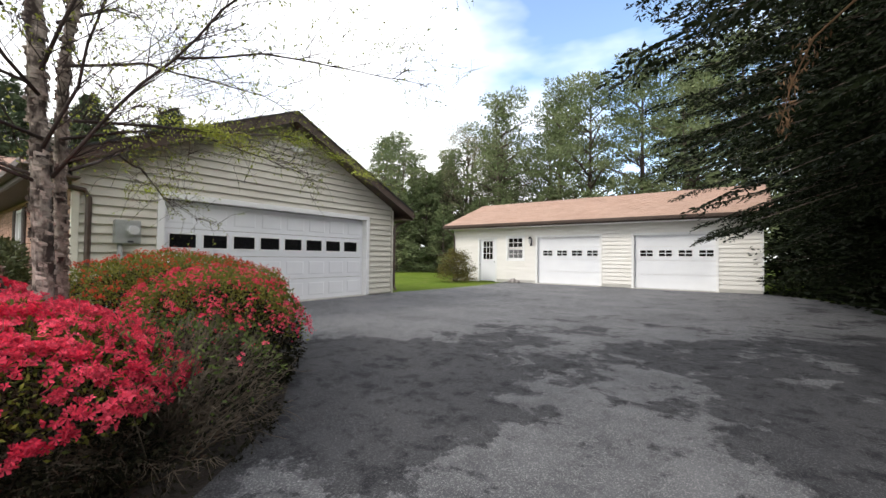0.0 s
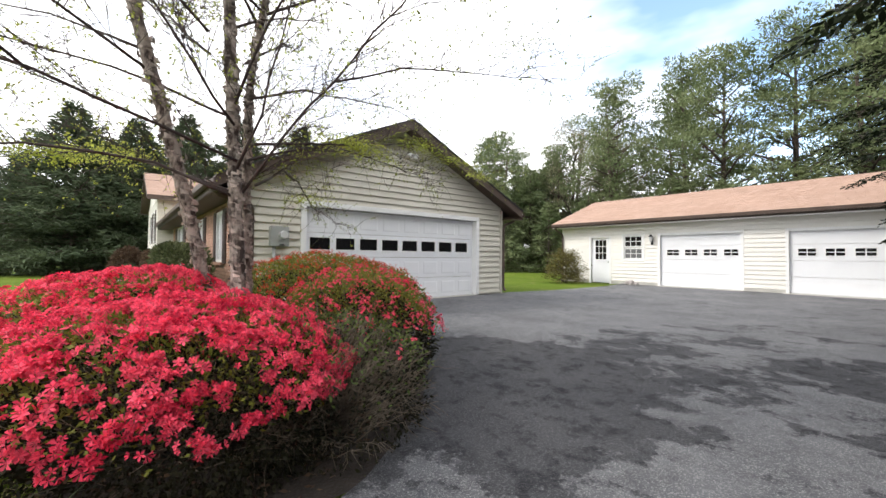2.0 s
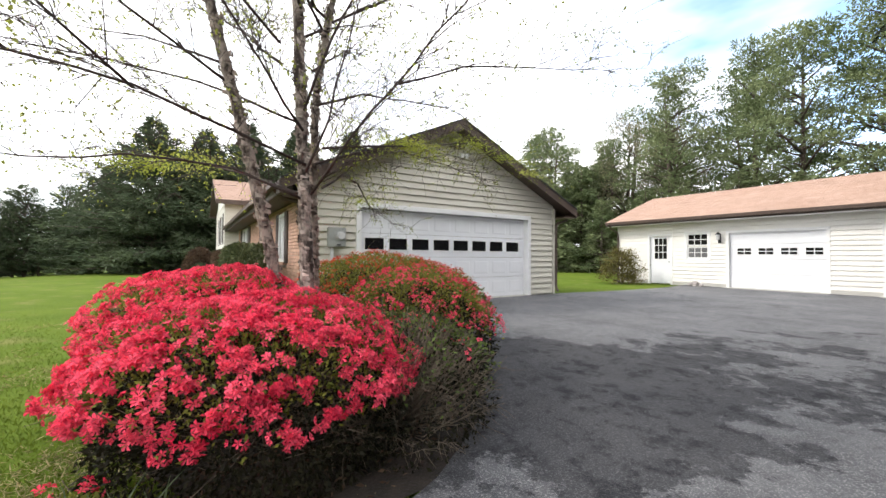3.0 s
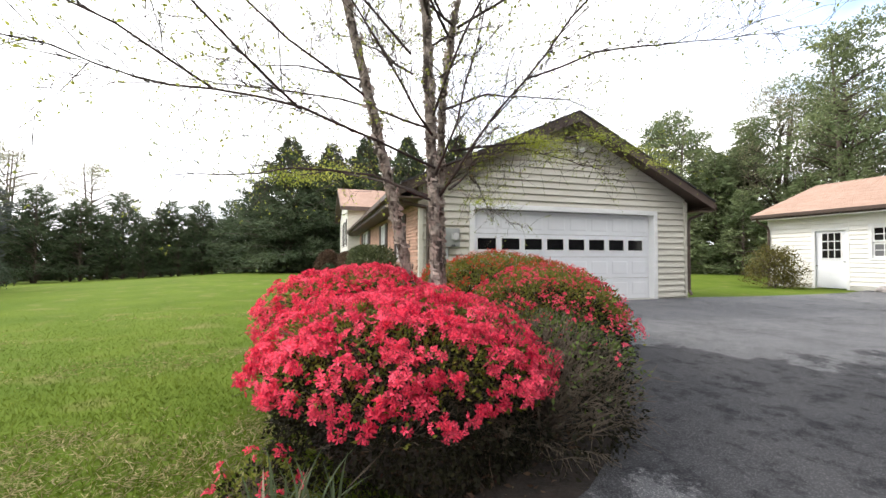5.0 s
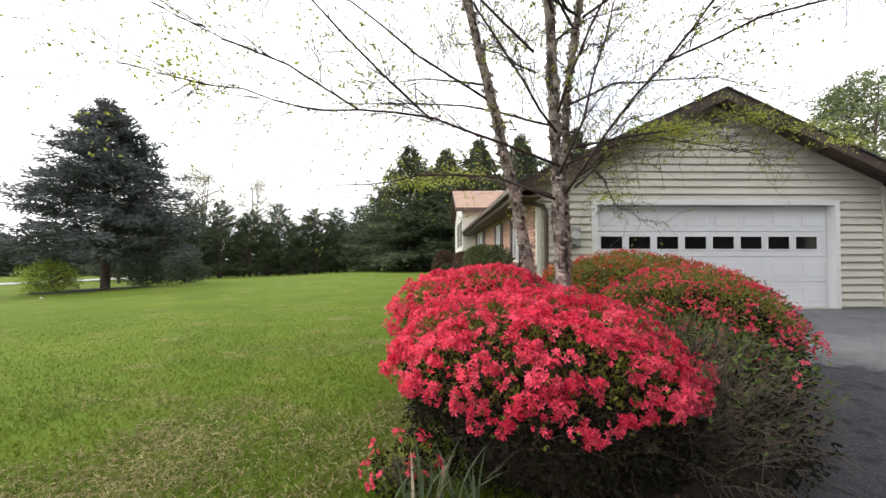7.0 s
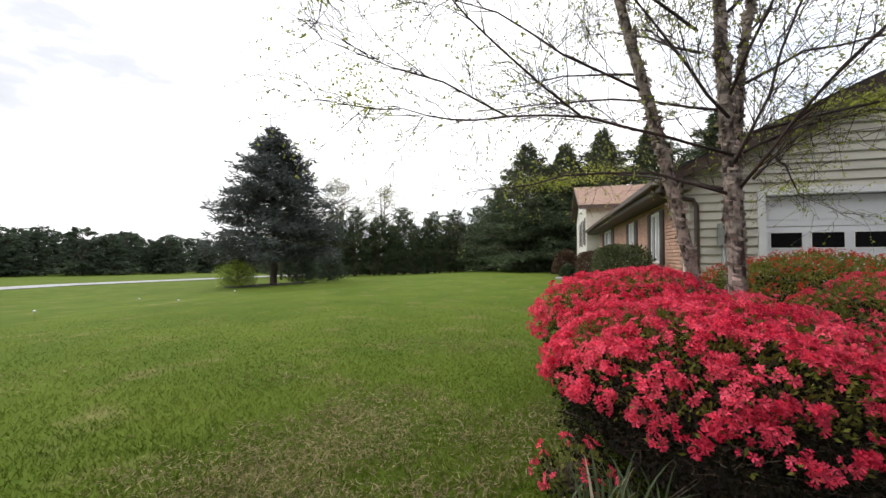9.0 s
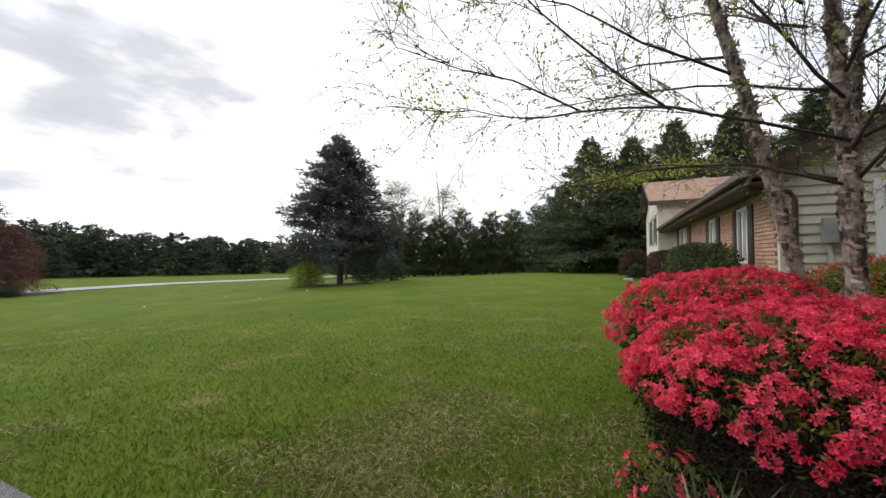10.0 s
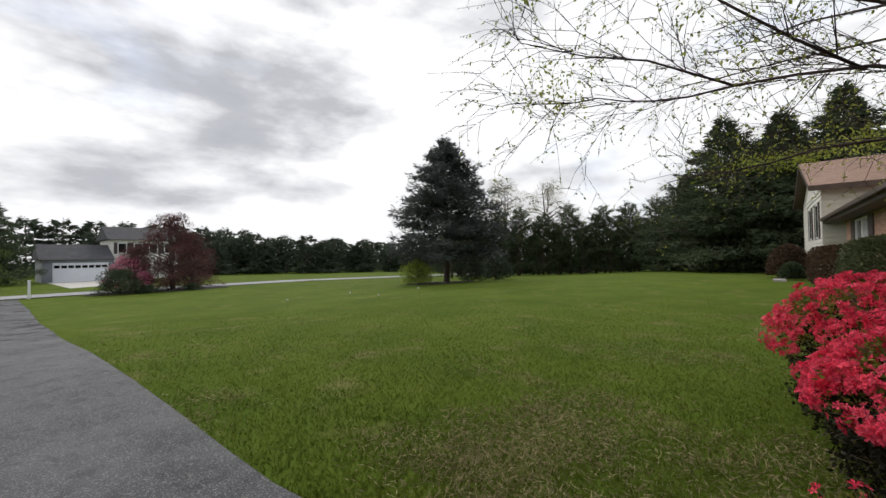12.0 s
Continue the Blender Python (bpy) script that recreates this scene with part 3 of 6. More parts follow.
def house():
    h = thing("house", "single-storey house with cream siding gable and brick front", "house", at=(-15, 5.85, 0))
    inv = Matrix.Translation((15, -5.85, 0))

    def own(ob):
        ob.matrix_parent_inverse = inv
        return ob
    # gable wall with the wide door opening
    gable = prism("wall", [(GY0, 0), (3.41, 0), (3.41, 2.2), (8.43, 2.2), (8.43, 0), (GY1, 0), (GY1, EAVE_Z - 0.05 + 0.5 * PITCH), (APEX_Y, APEX_Z - 0.14), (GY0, EAVE_Z - 0.05 + 0.5 * PITCH)], "x", GX - 0.16, GX, M["siding"], h, "cream vinyl lap siding gable wall")
    own(gable)
    z = 0.06
    while z < APEX_Z - 0.35:
        z1 = min(z + EXPO, APEX_Z - 0.2)
        def half(zz):
            return min(3.65, (APEX_Z - 0.15 - zz) / PITCH)
        a, b = half(z), half(z1)
        if z < 2.2:
            plank_x(GX, GY0, 3.41, GY0, 3.41, z, z1, gable, M["siding"])
            plank_x(GX, 8.43, GY1, 8.43, GY1, z, z1, gable, M["siding"])
        else:
            plank_x(GX, APEX_Y - a, APEX_Y + a, APEX_Y - b, APEX_Y + b, z, z1, gable, M["siding"])
        z += EXPO
    for y in (GY0 - 0.03, GY1 - 0.06):
        own(block("corner_post", GX - 0.02, GX + 0.052, y, y + 0.09, 0.02, 2.55, M["siding"], h))
    # casing round the wide door
    for y0, y1, z0, z1 in ((3.32, 3.43, 0.0, 2.28), (8.41, 8.52, 0.0, 2.28), (3.43, 8.41, 2.17, 2.28)):
        own(block("casing", GX - 0.17, GX + 0.05, y0, y1, z0, z1, M["white_paint"], h))
    # gable vent and rake boards
    own(block("gable_vent", GX, GX + 0.03, 5.65, 6.2, 3.78, 4.12, M["siding"], h, bevel=0.006))
    for k in range(7):
        own(block("vent_slat", GX + 0.03, GX + 0.04, 5.69, 6.16, 3.81 + k * 0.042, 3.835 + k * 0.042, M["soffit"], h))
    for s in (-1, 1):
        lo, hi = (APEX_Y + s * 4.15, EAVE_Z), (APEX_Y, APEX_Z)
        own(prism("rake_board", [lo, hi, (hi[0], hi[1] - 0.22), (lo[0], lo[1] - 0.2)], "x", GX + 0.42, GX + 0.46, M["brown_trim"], h))
        own(prism("rake_cap", [(lo[0], lo[1] + 0.035), (hi[0], hi[1] + 0.035), (hi[0], hi[1]), lo], "x", GX + 0.41, GX + 0.485, M["dark_metal"], h))
        own(prism("roof", [(lo[0], lo[1] - 0.02), (hi[0], hi[1] - 0.02), (hi[0], hi[1] - 0.12), (lo[0], lo[1] - 0.12)], "x", -22.4, GX + 0.42, M["soffit"], h, "brown-edged gable roof"))
        r = roof_slope("shingles", ((lo[0], lo[1] - 0.02), (hi[0], hi[1] - 0.02)), "x", -22.4, GX + 0.46, h, M["shingle"])
        own(r)
        own(block("fascia", -22.4, GX + 0.45, lo[0] - 0.015, lo[0] + 0.015, lo[1] - 0.24, lo[1] - 0.02, M["brown_trim"], h))
        # gutter: a trough with rolled lip
        y = lo[0] + s * 0.08
        own(prism("gutter", [(y - 0.06, lo[1] - 0.05), (y - 0.06, lo[1] - 0.15), (y + 0.06, lo[1] - 0.15), (y + 0.06, lo[1] - 0.05), (y + 0.05, lo[1] - 0.05), (y + 0.05, lo[1] - 0.14), (y - 0.05, lo[1] - 0.14), (y - 0.05, lo[1] - 0.05)], "x", -22.4, GX + 0.40, M["brown_trim"], h))
        wy = GY0 if s < 0 else GY1
        ys = sorted((lo[0], wy))
        own(block("soffit", -22.4, GX + 0.42, ys[0], ys[1], lo[1] - 0.26, lo[1] - 0.235, M["soffit"], h))
        # downspout with two elbows
        yy = wy + s * 0.06
        run = [(GX + 0.1, lo[0] + s * 0.05, lo[1] - 0.15), (GX + 0.1, lo[0] - s * 0.02, lo[1] - 0.28), (GX + 0.06, wy + s * 0.12, 2.12), (GX + 0.06, yy, 2.02), (GX + 0.06, yy, 0.22), (GX + 0.14, yy, 0.10)]
        if s < 0:
            run = [(GX + 0.1, lo[0] + s * 0.05, lo[1] - 0.15), (GX + 0.1, lo[0] + 0.1, 2.22), (GX + 0.05, wy + 0.12, 2.14), (GX + 0.06, wy + 0.17, 2.02), (GX + 0.06, wy + 0.17, 0.2), (GX + 0.14, wy + 0.17, 0.1)]
        own(tubes("downspout", [(run, [0.042] * 6)], M["brown_trim"], h, sides=8, smooth=False))
    # brick front
    front = block("wall", -21.3, GX - 0.16, GY0 + 0.09, GY0 + 0.3, 0, 2.35, M["mortar"], h, "orange-red brick front wall")
    own(front)
    own(block("wall", -21.3, GX - 0.16, GY1 - 0.2, GY1, 0, 2.6, M["siding"], h))
    own(block("end_wall", -22.5, -21.3, GY0 + 0.25, GY0 + 0.4, 0, 2.6, M["siding_white"], h))
    wins = [(-10.39, -9.62, 0.95, 2.12, 0.32), (-13.27, -12.4, 0.95, 2.12, 0.38), (-19.2, -17.1, 0.6, 2.2, 0.7)]
    for a, b, z0, z1, sw in wins:
        w = thing("window", "white-framed window with curtains and dark shutters", "")
        del w["label"]
        w.parent = h
        own(w)
        part("frame", frame_mesh(a, b, z0, z1, 0.06, GY0 - 0.02, GY0 + 0.085), M["white_paint"], w)
        block("mullion", (a + b) / 2 - 0.035, (a + b) / 2 + 0.035, GY0 - 0.015, GY0 + 0.07, z0 + 0.06, z1 - 0.06, M["white_paint"], w)
        block("pane", a + 0.06, (a + b) / 2 - 0.035, GY0 + 0.03, GY0 + 0.036, z0 + 0.06, z1 - 0.06, M["glass"], w)
        block("pane", (a + b) / 2 + 0.035, b - 0.06, GY0 + 0.03, GY0 + 0.036, z0 + 0.06, z1 - 0.06, M["curtain"], w, "pane with a white curtain behind")
        block("sill", a - 0.05, b + 0.05, GY0 - 0.06, GY0 + 0.085, z0 - 0.06, z0 - 0.001, M["brick"], w)
        for s0 in (a - sw - 0.02, b + 0.02):
            sh = block("shutter", s0, s0 + sw, GY0 - 0.03, GY0, z0 - 0.02, z1 + 0.02, M["shutter"], h, "dark brown louvred shutter")
            own(sh)
            for k in range(22):
                zz = z0 + 0.04 + k * (z1 - z0 - 0.08) / 22
                block("louvre", s0 + 0.05, s0 + sw - 0.05, GY0 - 0.042, GY0 - 0.028, zz, zz + 0.035, M["shutter"], sh)
    door = block("door", -21.9, -21.35, GY0 + 0.18, GY0 + 0.25, 0.1, 2.15, M["shutter"], h, "dark reddish front door", bevel=0.01)
    own(door)
    # taller part of the house beyond the entry
    bx0, bx1, by0, by1 = -31.0, -22.5, 1.67, 9.5
    # sunlit front in white, shaded sides in cream: light put into siding colour
    up = prism("upper_wall", [(bx0, -0.5), (bx1, -0.5), (bx1, 3.86), ((bx0 + bx1) / 2, 5.45), (bx0, 3.86)], "y", by0, by0 + 0.2, M["siding_white"], h, "siding front wall of the taller wing, coloured white as sunlit")
    own(up)
    z = 0.1
    while z < 3.8:
        plank_y(by0, bx0, bx1, z, z + 0.2, up, M["siding_white"])
        z += 0.2
    side = block("upper_wall", bx1 - 0.2, bx1, by0 + 0.2, by1, -0.5, 3.86, M["siding"], h)
    own(side)
    z = 0.1
    while z < 3.75:
        plank_x(bx1, by0 + 0.0, by1, by0, by1, z, z + 0.2, side, M["siding"])
        z += 0.2
    own(block("upper_wall", bx0, bx0 + 0.2, by0 + 0.2, by1, -0.5, 3.86, M["siding"], h))
    mid, top = (bx0 + bx1) / 2, 5.62
    for s, bx in ((1, bx1), (-1, bx0)):
        e = bx + s * 0.45
        own(prism("upper_roof", [(e, 3.88), (mid, top), (mid, top - 0.14), (e, 3.74)], "y", by0 - 0.4, by1, M["soffit"], h))
        own(roof_slope("shingles", ((e, 3.885), (mid, top + 0.005)), "y", by0 - 0.42, by1, h, M["shingle"], "tan asphalt shingles"))
        own(prism("rake_board", [(e, 3.87), (mid, top - 0.01), (mid, top - 0.2), (e, 3.68)], "y", by0 - 0.43, by0 - 0.4, M["brown_trim"], h))
        own(block("fascia", min(e, e + s * 0.03), max(e, e + s * 0.03), by0 - 0.4, by1, 3.66, 3.87, M["brown_trim"], h))
    for a in (-24.6, -27.5):
        w = new("window")
        w.parent = h
        own(w)
        part("frame", frame_mesh(a, a + 1.1, 1.7, 3.25, 0.07, by0 - 0.05, by0 + 0.03), M["white_paint"], w)
        block("pane", a + 0.07, a + 1.03, by0 - 0.035, by0 - 0.03, 1.77, 3.18, M["glass"], w)
        for s0 in (a - 0.45, a + 1.15):
            own(block("shutter", s0, s0 + 0.4, by0 - 0.05, by0 - 0.015, 1.68, 3.27, M["shutter"], h, "dark shutter"))
    return h, front


HOUSE, BRICK_WALL = house()
wide = [(-4.82 / 2 + 0.01 + 0.065 + i * 0.594 - 0.02, 0.455, 1.23, 1.49, 1, 1) for i in range(8)]
sectional_door("garage_door", "wide white panelled garage door with eight dark windows, closed", 4.96, 8, [(x, w, a, b, c, d) for x, w, a, b, c, d in wide], (GX - 0.12, 5.92, 0.03), 90, "garage doors")
block("slab_1", GX - 0.5, GX + 0.06, 3.43, 8.41, -0.02, 0.03, M["concrete"])
tagged(bpy.data.objects["slab_1"], "concrete sill under the garage door", "sill", kind="structure")


def meter():
    t = thing("electric_meter", "grey electric meter box with round glass dial on siding", "meter", at=(GX, 2.88, 1.2))
    block("box", 0.026, 0.16, -0.19, 0.17, 0.1, 0.5, M["grey_metal"], t, bevel=0.012)
    bm = bmesh.new()
    bmesh.ops.create_cone(bm, cap_ends=True, segments=24, radius1=0.085, radius2=0.075, depth=0.09, matrix=Matrix.Translation((0.2, 0.05, 0.33)) @ Matrix.Rotation(radians(90), 4, "Y"))
    part("dial", bm, M["lens_glass"], t, "round clear glass dial")
    bm = bmesh.new()
    bmesh.ops.create_cone(bm, cap_ends=True, segments=24, radius1=0.1, radius2=0.1, depth=0.025, matrix=Matrix.Translation((0.17, 0.05, 0.33)) @ Matrix.Rotation(radians(90), 4, "Y"))
    part("ring", bm, M["grey_metal"], t)
    tubes("conduit", [([(0.08, -0.1, 0.1), (0.08, -0.1, -1.2)], [0.035, 0.035])], M["grey_metal"], t, sides=10)
    block("latch", 0.16, 0.172, -0.02, 0.06, 0.12, 0.15, M["dark_metal"], t)


def floodlight():
    t = thing("flood_light", "white twin flood light under the gable peak", "light", at=(GX + 0.02, 6.08, 3.68))
    bm = bmesh.new()
    bmesh.ops.create_cone(bm, cap_ends=True, segments=16, radius1=0.06, radius2=0.06, depth=0.04, matrix=Matrix.Rotation(radians(90), 4, "Y"))
    part("base", bm, M["white_paint"], t)
    for s in (-1, 1):
        bm = bmesh.new()
        bmesh.ops.create_cone(bm, cap_ends=True, segments=16, radius1=0.035, radius2=0.065, depth=0.13, matrix=Matrix.Translation((0.1, s * 0.08, -0.01)) @ Matrix.Rotation(radians(s * -25), 4, "Z") @ Matrix.Rotation(radians(110), 4, "Y"))
        part("lamp_head", bm, M["white_paint"], t, smooth=False)


meter()
floodlight()

# ---- detached garage ----
DY, DX0, DX1 = 17.29, -10.83, 1.53


def detached():
    g = thing("detached_garage", "long white-sided detached garage with tan shingle roof", "garage", at=(-4.65, 20.8, 0))
    inv = Matrix.Translation((4.65, -20.8, 0))

    def own(ob):
        ob.matrix_parent_inverse = inv
        return ob
    gaps = [(-9.4, -8.35, 0.0, 2.12), (-7.87, -6.92, 1.0, 2.18), (-6.4, -3.56, 0.0, 2.15), (-2.45, 0.33, 0.0, 2.15)]
    body = own(block("wall", DX0, DX1, DY + 0.16, DY + 0.3, 0, 2.72, M["siding_white"], g))
    own(block("wall", DX0, DX0 + 0.14, DY + 0.3, 24.3, 0, 2.72, M["siding_white"], g))
    own(block("wall", DX1 - 0.14, DX1, DY + 0.3, 24.3, 0, 2.72, M["siding_white"], g))
    own(block("wall", DX0, DX1, 24.3, 24.44, 0, 2.72, M["siding_white"], g))
    for x in (DX0, DX1 - 0.14):
        own(prism("gable", [(DY, 2.6), (24.44, 2.6), (20.86, 3.95)], "x", x, x + 0.14, M["siding_white"], g))
    # front wall in piers between the openings, with lap siding on them
    edges = [DX0] + [e for q in gaps for e in q[:2]] + [DX1]
    for a, b in zip(edges[::2], edges[1::2]):
        pier = own(block("pier", a, b, DY, DY + 0.16, 0.0, 2.68, M["siding_white"], g))
        z = 0.14
        while z < 2.6:
            plank_y(DY, a, b, z, min(z + EXPO, 2.68), pier, M["siding_white"])
            z += EXPO
        own(block("footing", a, b, DY - 0.03, DY + 0.01, -0.05, 0.13, M["concrete"], g))
    for a, b, z0, z1 in gaps:
        lint = own(block("lintel", a, b, DY, DY + 0.16, z1, 2.68, M["siding_white"], g))
        z = z1
        while z < 2.6:
            plank_y(DY, a, b, z, min(z + EXPO, 2.68), lint, M["siding_white"])
            z += EXPO
        if z0 > 0:
            low = own(block("apron", a, b, DY, DY + 0.16, 0, z0, M["siding_white"], g))
            z = 0.14
            while z < z0 - 0.01:
                plank_y(DY, a, b, z, min(z + EXPO, z0), low, M["siding_white"])
                z += EXPO
            own(block("footing", a, b, DY - 0.03, DY + 0.01, -0.05, 0.13, M["concrete"], g))
        own(part("casing", frame_mesh(a, b, z0 - (0.2 if z0 == 0 else 0.0), z1, 0.085, DY - 0.03, DY + 0.15), M["white_paint"], g))
    for x in (DX0 - 0.02, DX1 - 0.07):
        own(block("corner_post", x, x + 0.09, DY - 0.022, DY + 0.06, 0.1, 2.66, M["white_paint"], g))
    # roof
    ey0, ey1, ry, rz, ez = DY - 0.5, 24.94, 20.86, 4.24, 2.76
    for e in (ey0, ey1):
        own(prism("roof", [(e, ez - 0.02), (ry, rz - 0.02), (ry, rz - 0.14), (e, ez - 0.14)], "x", DX0 - 0.3, DX1 + 0.3, M["soffit"], g))
        own(roof_slope("shingles", ((e, ez - 0.015), (ry, rz - 0.015)), "x", DX0 - 0.32, DX1 + 0.32, g, M["shingle"], "tan asphalt shingles"))
        s = 1 if e == ey1 else -1
        own(block("fascia", DX0 - 0.3, DX1 + 0.3, e - 0.015, e + 0.015, ez - 0.2, ez - 0.03, M["brown_trim"], g))
        y = e + s * 0.075
        own(prism("gutter", [(y - 0.055, ez - 0.04), (y - 0.05, ez - 0.14), (y + 0.05, ez - 0.14), (y + 0.055, ez - 0.04), (y + 0.045, ez - 0.04), (y + 0.04, ez - 0.13), (y - 0.04, ez - 0.13), (y - 0.045, ez - 0.04)], "x", DX0 - 0.28, DX1 + 0.28, M["brown_trim"], g))
        for x in (DX0 - 0.32, DX1 + 0.3):
            own(prism("rake_board", [(e, ez - 0.02), (ry, rz - 0.02), (ry, rz - 0.2), (e, ez - 0.2)], "x", x, x + 0.02, M["brown_trim"], g))
    own(block("soffit", DX0 - 0.3, DX1 + 0.3, ey0, DY, ez - 0.215, ez - 0.2, M["white_paint"], g))
    own(tubes("downspout", [([(DX0 - 0.1, ey0 - 0.06, ez - 0.14), (DX0 - 0.06, ey0 + 0.02, ez - 0.3), (DX0 + 0.02, DY - 0.1, 2.28), (DX0 + 0.04, DY - 0.07, 2.15), (DX0 + 0.04, DY - 0.07, 0.1)], [0.04] * 5)], M["brown_trim"], g, sides=8, smooth=False))
    # man door
    d = own(block("door", -9.31, -8.44, DY + 0.05, DY + 0.095, 0.02, 2.03, M["door_white"], g, "white half-glazed side door, closed", bevel=0.004))
    block("light_frame", -9.15, -8.57, DY + 0.035, DY + 0.05, 1.03, 1.98, M["white_paint"], d)
    for i in range(3):
        for j in range(3):
            block("pane", -9.12 + i * 0.18, -8.97 + i * 0.18, DY + 0.028, DY + 0.034, 1.07 + j * 0.3, 1.34 + j * 0.3, M["glass"], d)
    bm = bmesh.new()
    bmesh.ops.create_uvsphere(bm, u_segments=12, v_segments=8, radius=0.032, matrix=Matrix.Translation((-8.5, DY + 0.01, 0.95)))
    part("knob", bm, M["grey_metal"], d, smooth=True)
    # sash window
    w = own(new("window"))
    w.parent = g
    own(w)
    for k, (z0, z1, gm) in enumerate(((1.09, 1.57, "glass_grey"), (1.60, 2.10, "glass"))):
        s = part("sash", frame_mesh(-7.785, -7.005, z0, z1, 0.05, DY + 0.02 - 0.02 * k, DY + 0.05 - 0.02 * k), M["white_paint"], w)
        for i in range(3):
            for j in range(2):
                pw, ph = 0.213, (z1 - z0 - 0.12) / 2
                a, c = -7.735 + i * (pw + 0.02), z0 + 0.05 + j * (ph + 0.02)
                block("pane", a, a + pw, DY + 0.032 - 0.02 * k, DY + 0.038 - 0.02 * k, c, c + ph, M[gm], w)
        block("muntin", -7.735, -7.055, DY + 0.025 - 0.02 * k, DY + 0.03 - 0.02 * k, (z0 + z1) / 2 - 0.012, (z0 + z1) / 2 + 0.012, M["white_paint"], w)
        for i in (1, 2):
            a = -7.735 + i * 0.233 - 0.02
            block("muntin", a, a + 0.022, DY + 0.024 - 0.02 * k, DY + 0.031 - 0.02 * k, z0 + 0.05, z1 - 0.05, M["white_paint"], w)
    return g


detached()
for x0, n in ((-4.98, 1), (-1.06, 2)):
    wins = [(-1.09 + i * 0.637, 0.42 if n == 1 else 0.42, 1.23, 1.45, 2, 2) for i in range(4)]
    sectional_door("garage_door", "white flush garage door with four small windows, closed", 2.66, 0, [(x - 0.0, w, a, b, c, d) for x, w, a, b, c, d in wins], (x0, DY + 0.07, 0.03), 0, "garage doors")
    nm = "slab_%d" % (n + 1)
    tagged(block(nm, x0 - 1.42, x0 + 1.42, DY - 0.35, DY + 0.2, -0.04, 0.028, M["concrete"]), "pale concrete sill before a garage door", "sill", kind="structure")


def wall_lantern():
    t = thing("wall_lantern", "dark metal wall lantern with glass beside garage door", "lantern", at=(-6.61, DY - 0.026, 1.85))
    block("back_plate", -0.05, 0.05, -0.02, 0, -0.16, 0.16, M["dark_metal"], t, bevel=0.006)
    tubes("arm", [([(0, -0.02, -0.08), (0, -0.09, -0.12), (0, -0.14, -0.06)], [0.012] * 3)], M["dark_metal"], t)
    bm = bmesh.new()
    bmesh.ops.create_cone(bm, cap_ends=True, segments=6, radius1=0.05, radius2=0.075, depth=0.2, matrix=Matrix.Translation((0, -0.14, 0.06)))
    part("glass", bm, M["lens_glass"], t)
    bm = bmesh.new()
    bmesh.ops.create_cone(bm, cap_ends=True, segments=6, radius1=0.1, radius2=0.015, depth=0.1, matrix=Matrix.Translation((0, -0.14, 0.21)))
    part("cap", bm, M["dark_metal"], t)


wall_lantern()


def rock_pile():
    rng = random.Random(5)
    for dx, dy, s in ((0, 0, 0.17), (0.2, 0.05, 0.11), (-0.18, 0.06, 0.10), (0.05, -0.1, 0.09)):
        bm = bmesh.new()
        bmesh.ops.create_icosphere(bm, subdivisions=2, radius=s)
        for v in bm.verts:
            v.co *= 1 + 0.35 * noise.noise(v.co * 9 + Vector((dx * 9, dy, s)))
            v.co.z *= 0.75
        ob = part("rock", bm, M["stone"])
        ob.location = (-7.32 + dx, DY - 0.42 + dy, s * 0.5)
        tagged(ob, "rough grey rock lying by the garage wall", "rock", "rocks by the wall")


rock_pile()


# ---- trees ----
def spray(start, tip, ln, d, rng):
    """Leaflets of one hemlock bough: side twigs in a flat drooping fan, leaflets on both sides of each."""
    cs, ws = [], []
    side = np.cross(d, [0, 0, 1.0])
    for k, u in enumerate(np.arange(0.06, 1.0, 0.06 / ln)):
        sgn = 1 if k % 2 else -1
        at = start + tip * u + np.array([0, 0, ln * 0.12 * u * (1 - u)])
        sub = min(0.75, ln * 0.24) * (1.1 - u * 0.8) * rng.uniform(0.6, 1.2)
        way = d * 0.75 + side * sgn * rng.uniform(0.5, 1.0) + np.array([0, 0, rng.uniform(-0.45, 0.05)])
        way /= np.linalg.norm(way)
        m = max(4, int(sub / 0.017))
        f = np.linspace(0.05, 1, m)[:, None]
        p = at + way * sub * f - np.array([0, 0, 1.0]) * 0.22 * sub * f * f
        across = np.cross(way, [0, 0, 1.0])
        flip = np.where(np.arange(m) % 2 == 0, 1, -1)[:, None]
        cs.append(p + rng.normal(0, 0.006, (m, 3)))
        ws.append(way * 0.8 + across * flip * 0.8 + rng.normal(0, 0.2, (m, 3)) - np.array([0, 0, 0.2]))
    return np.vstack(cs), np.vstack(ws)


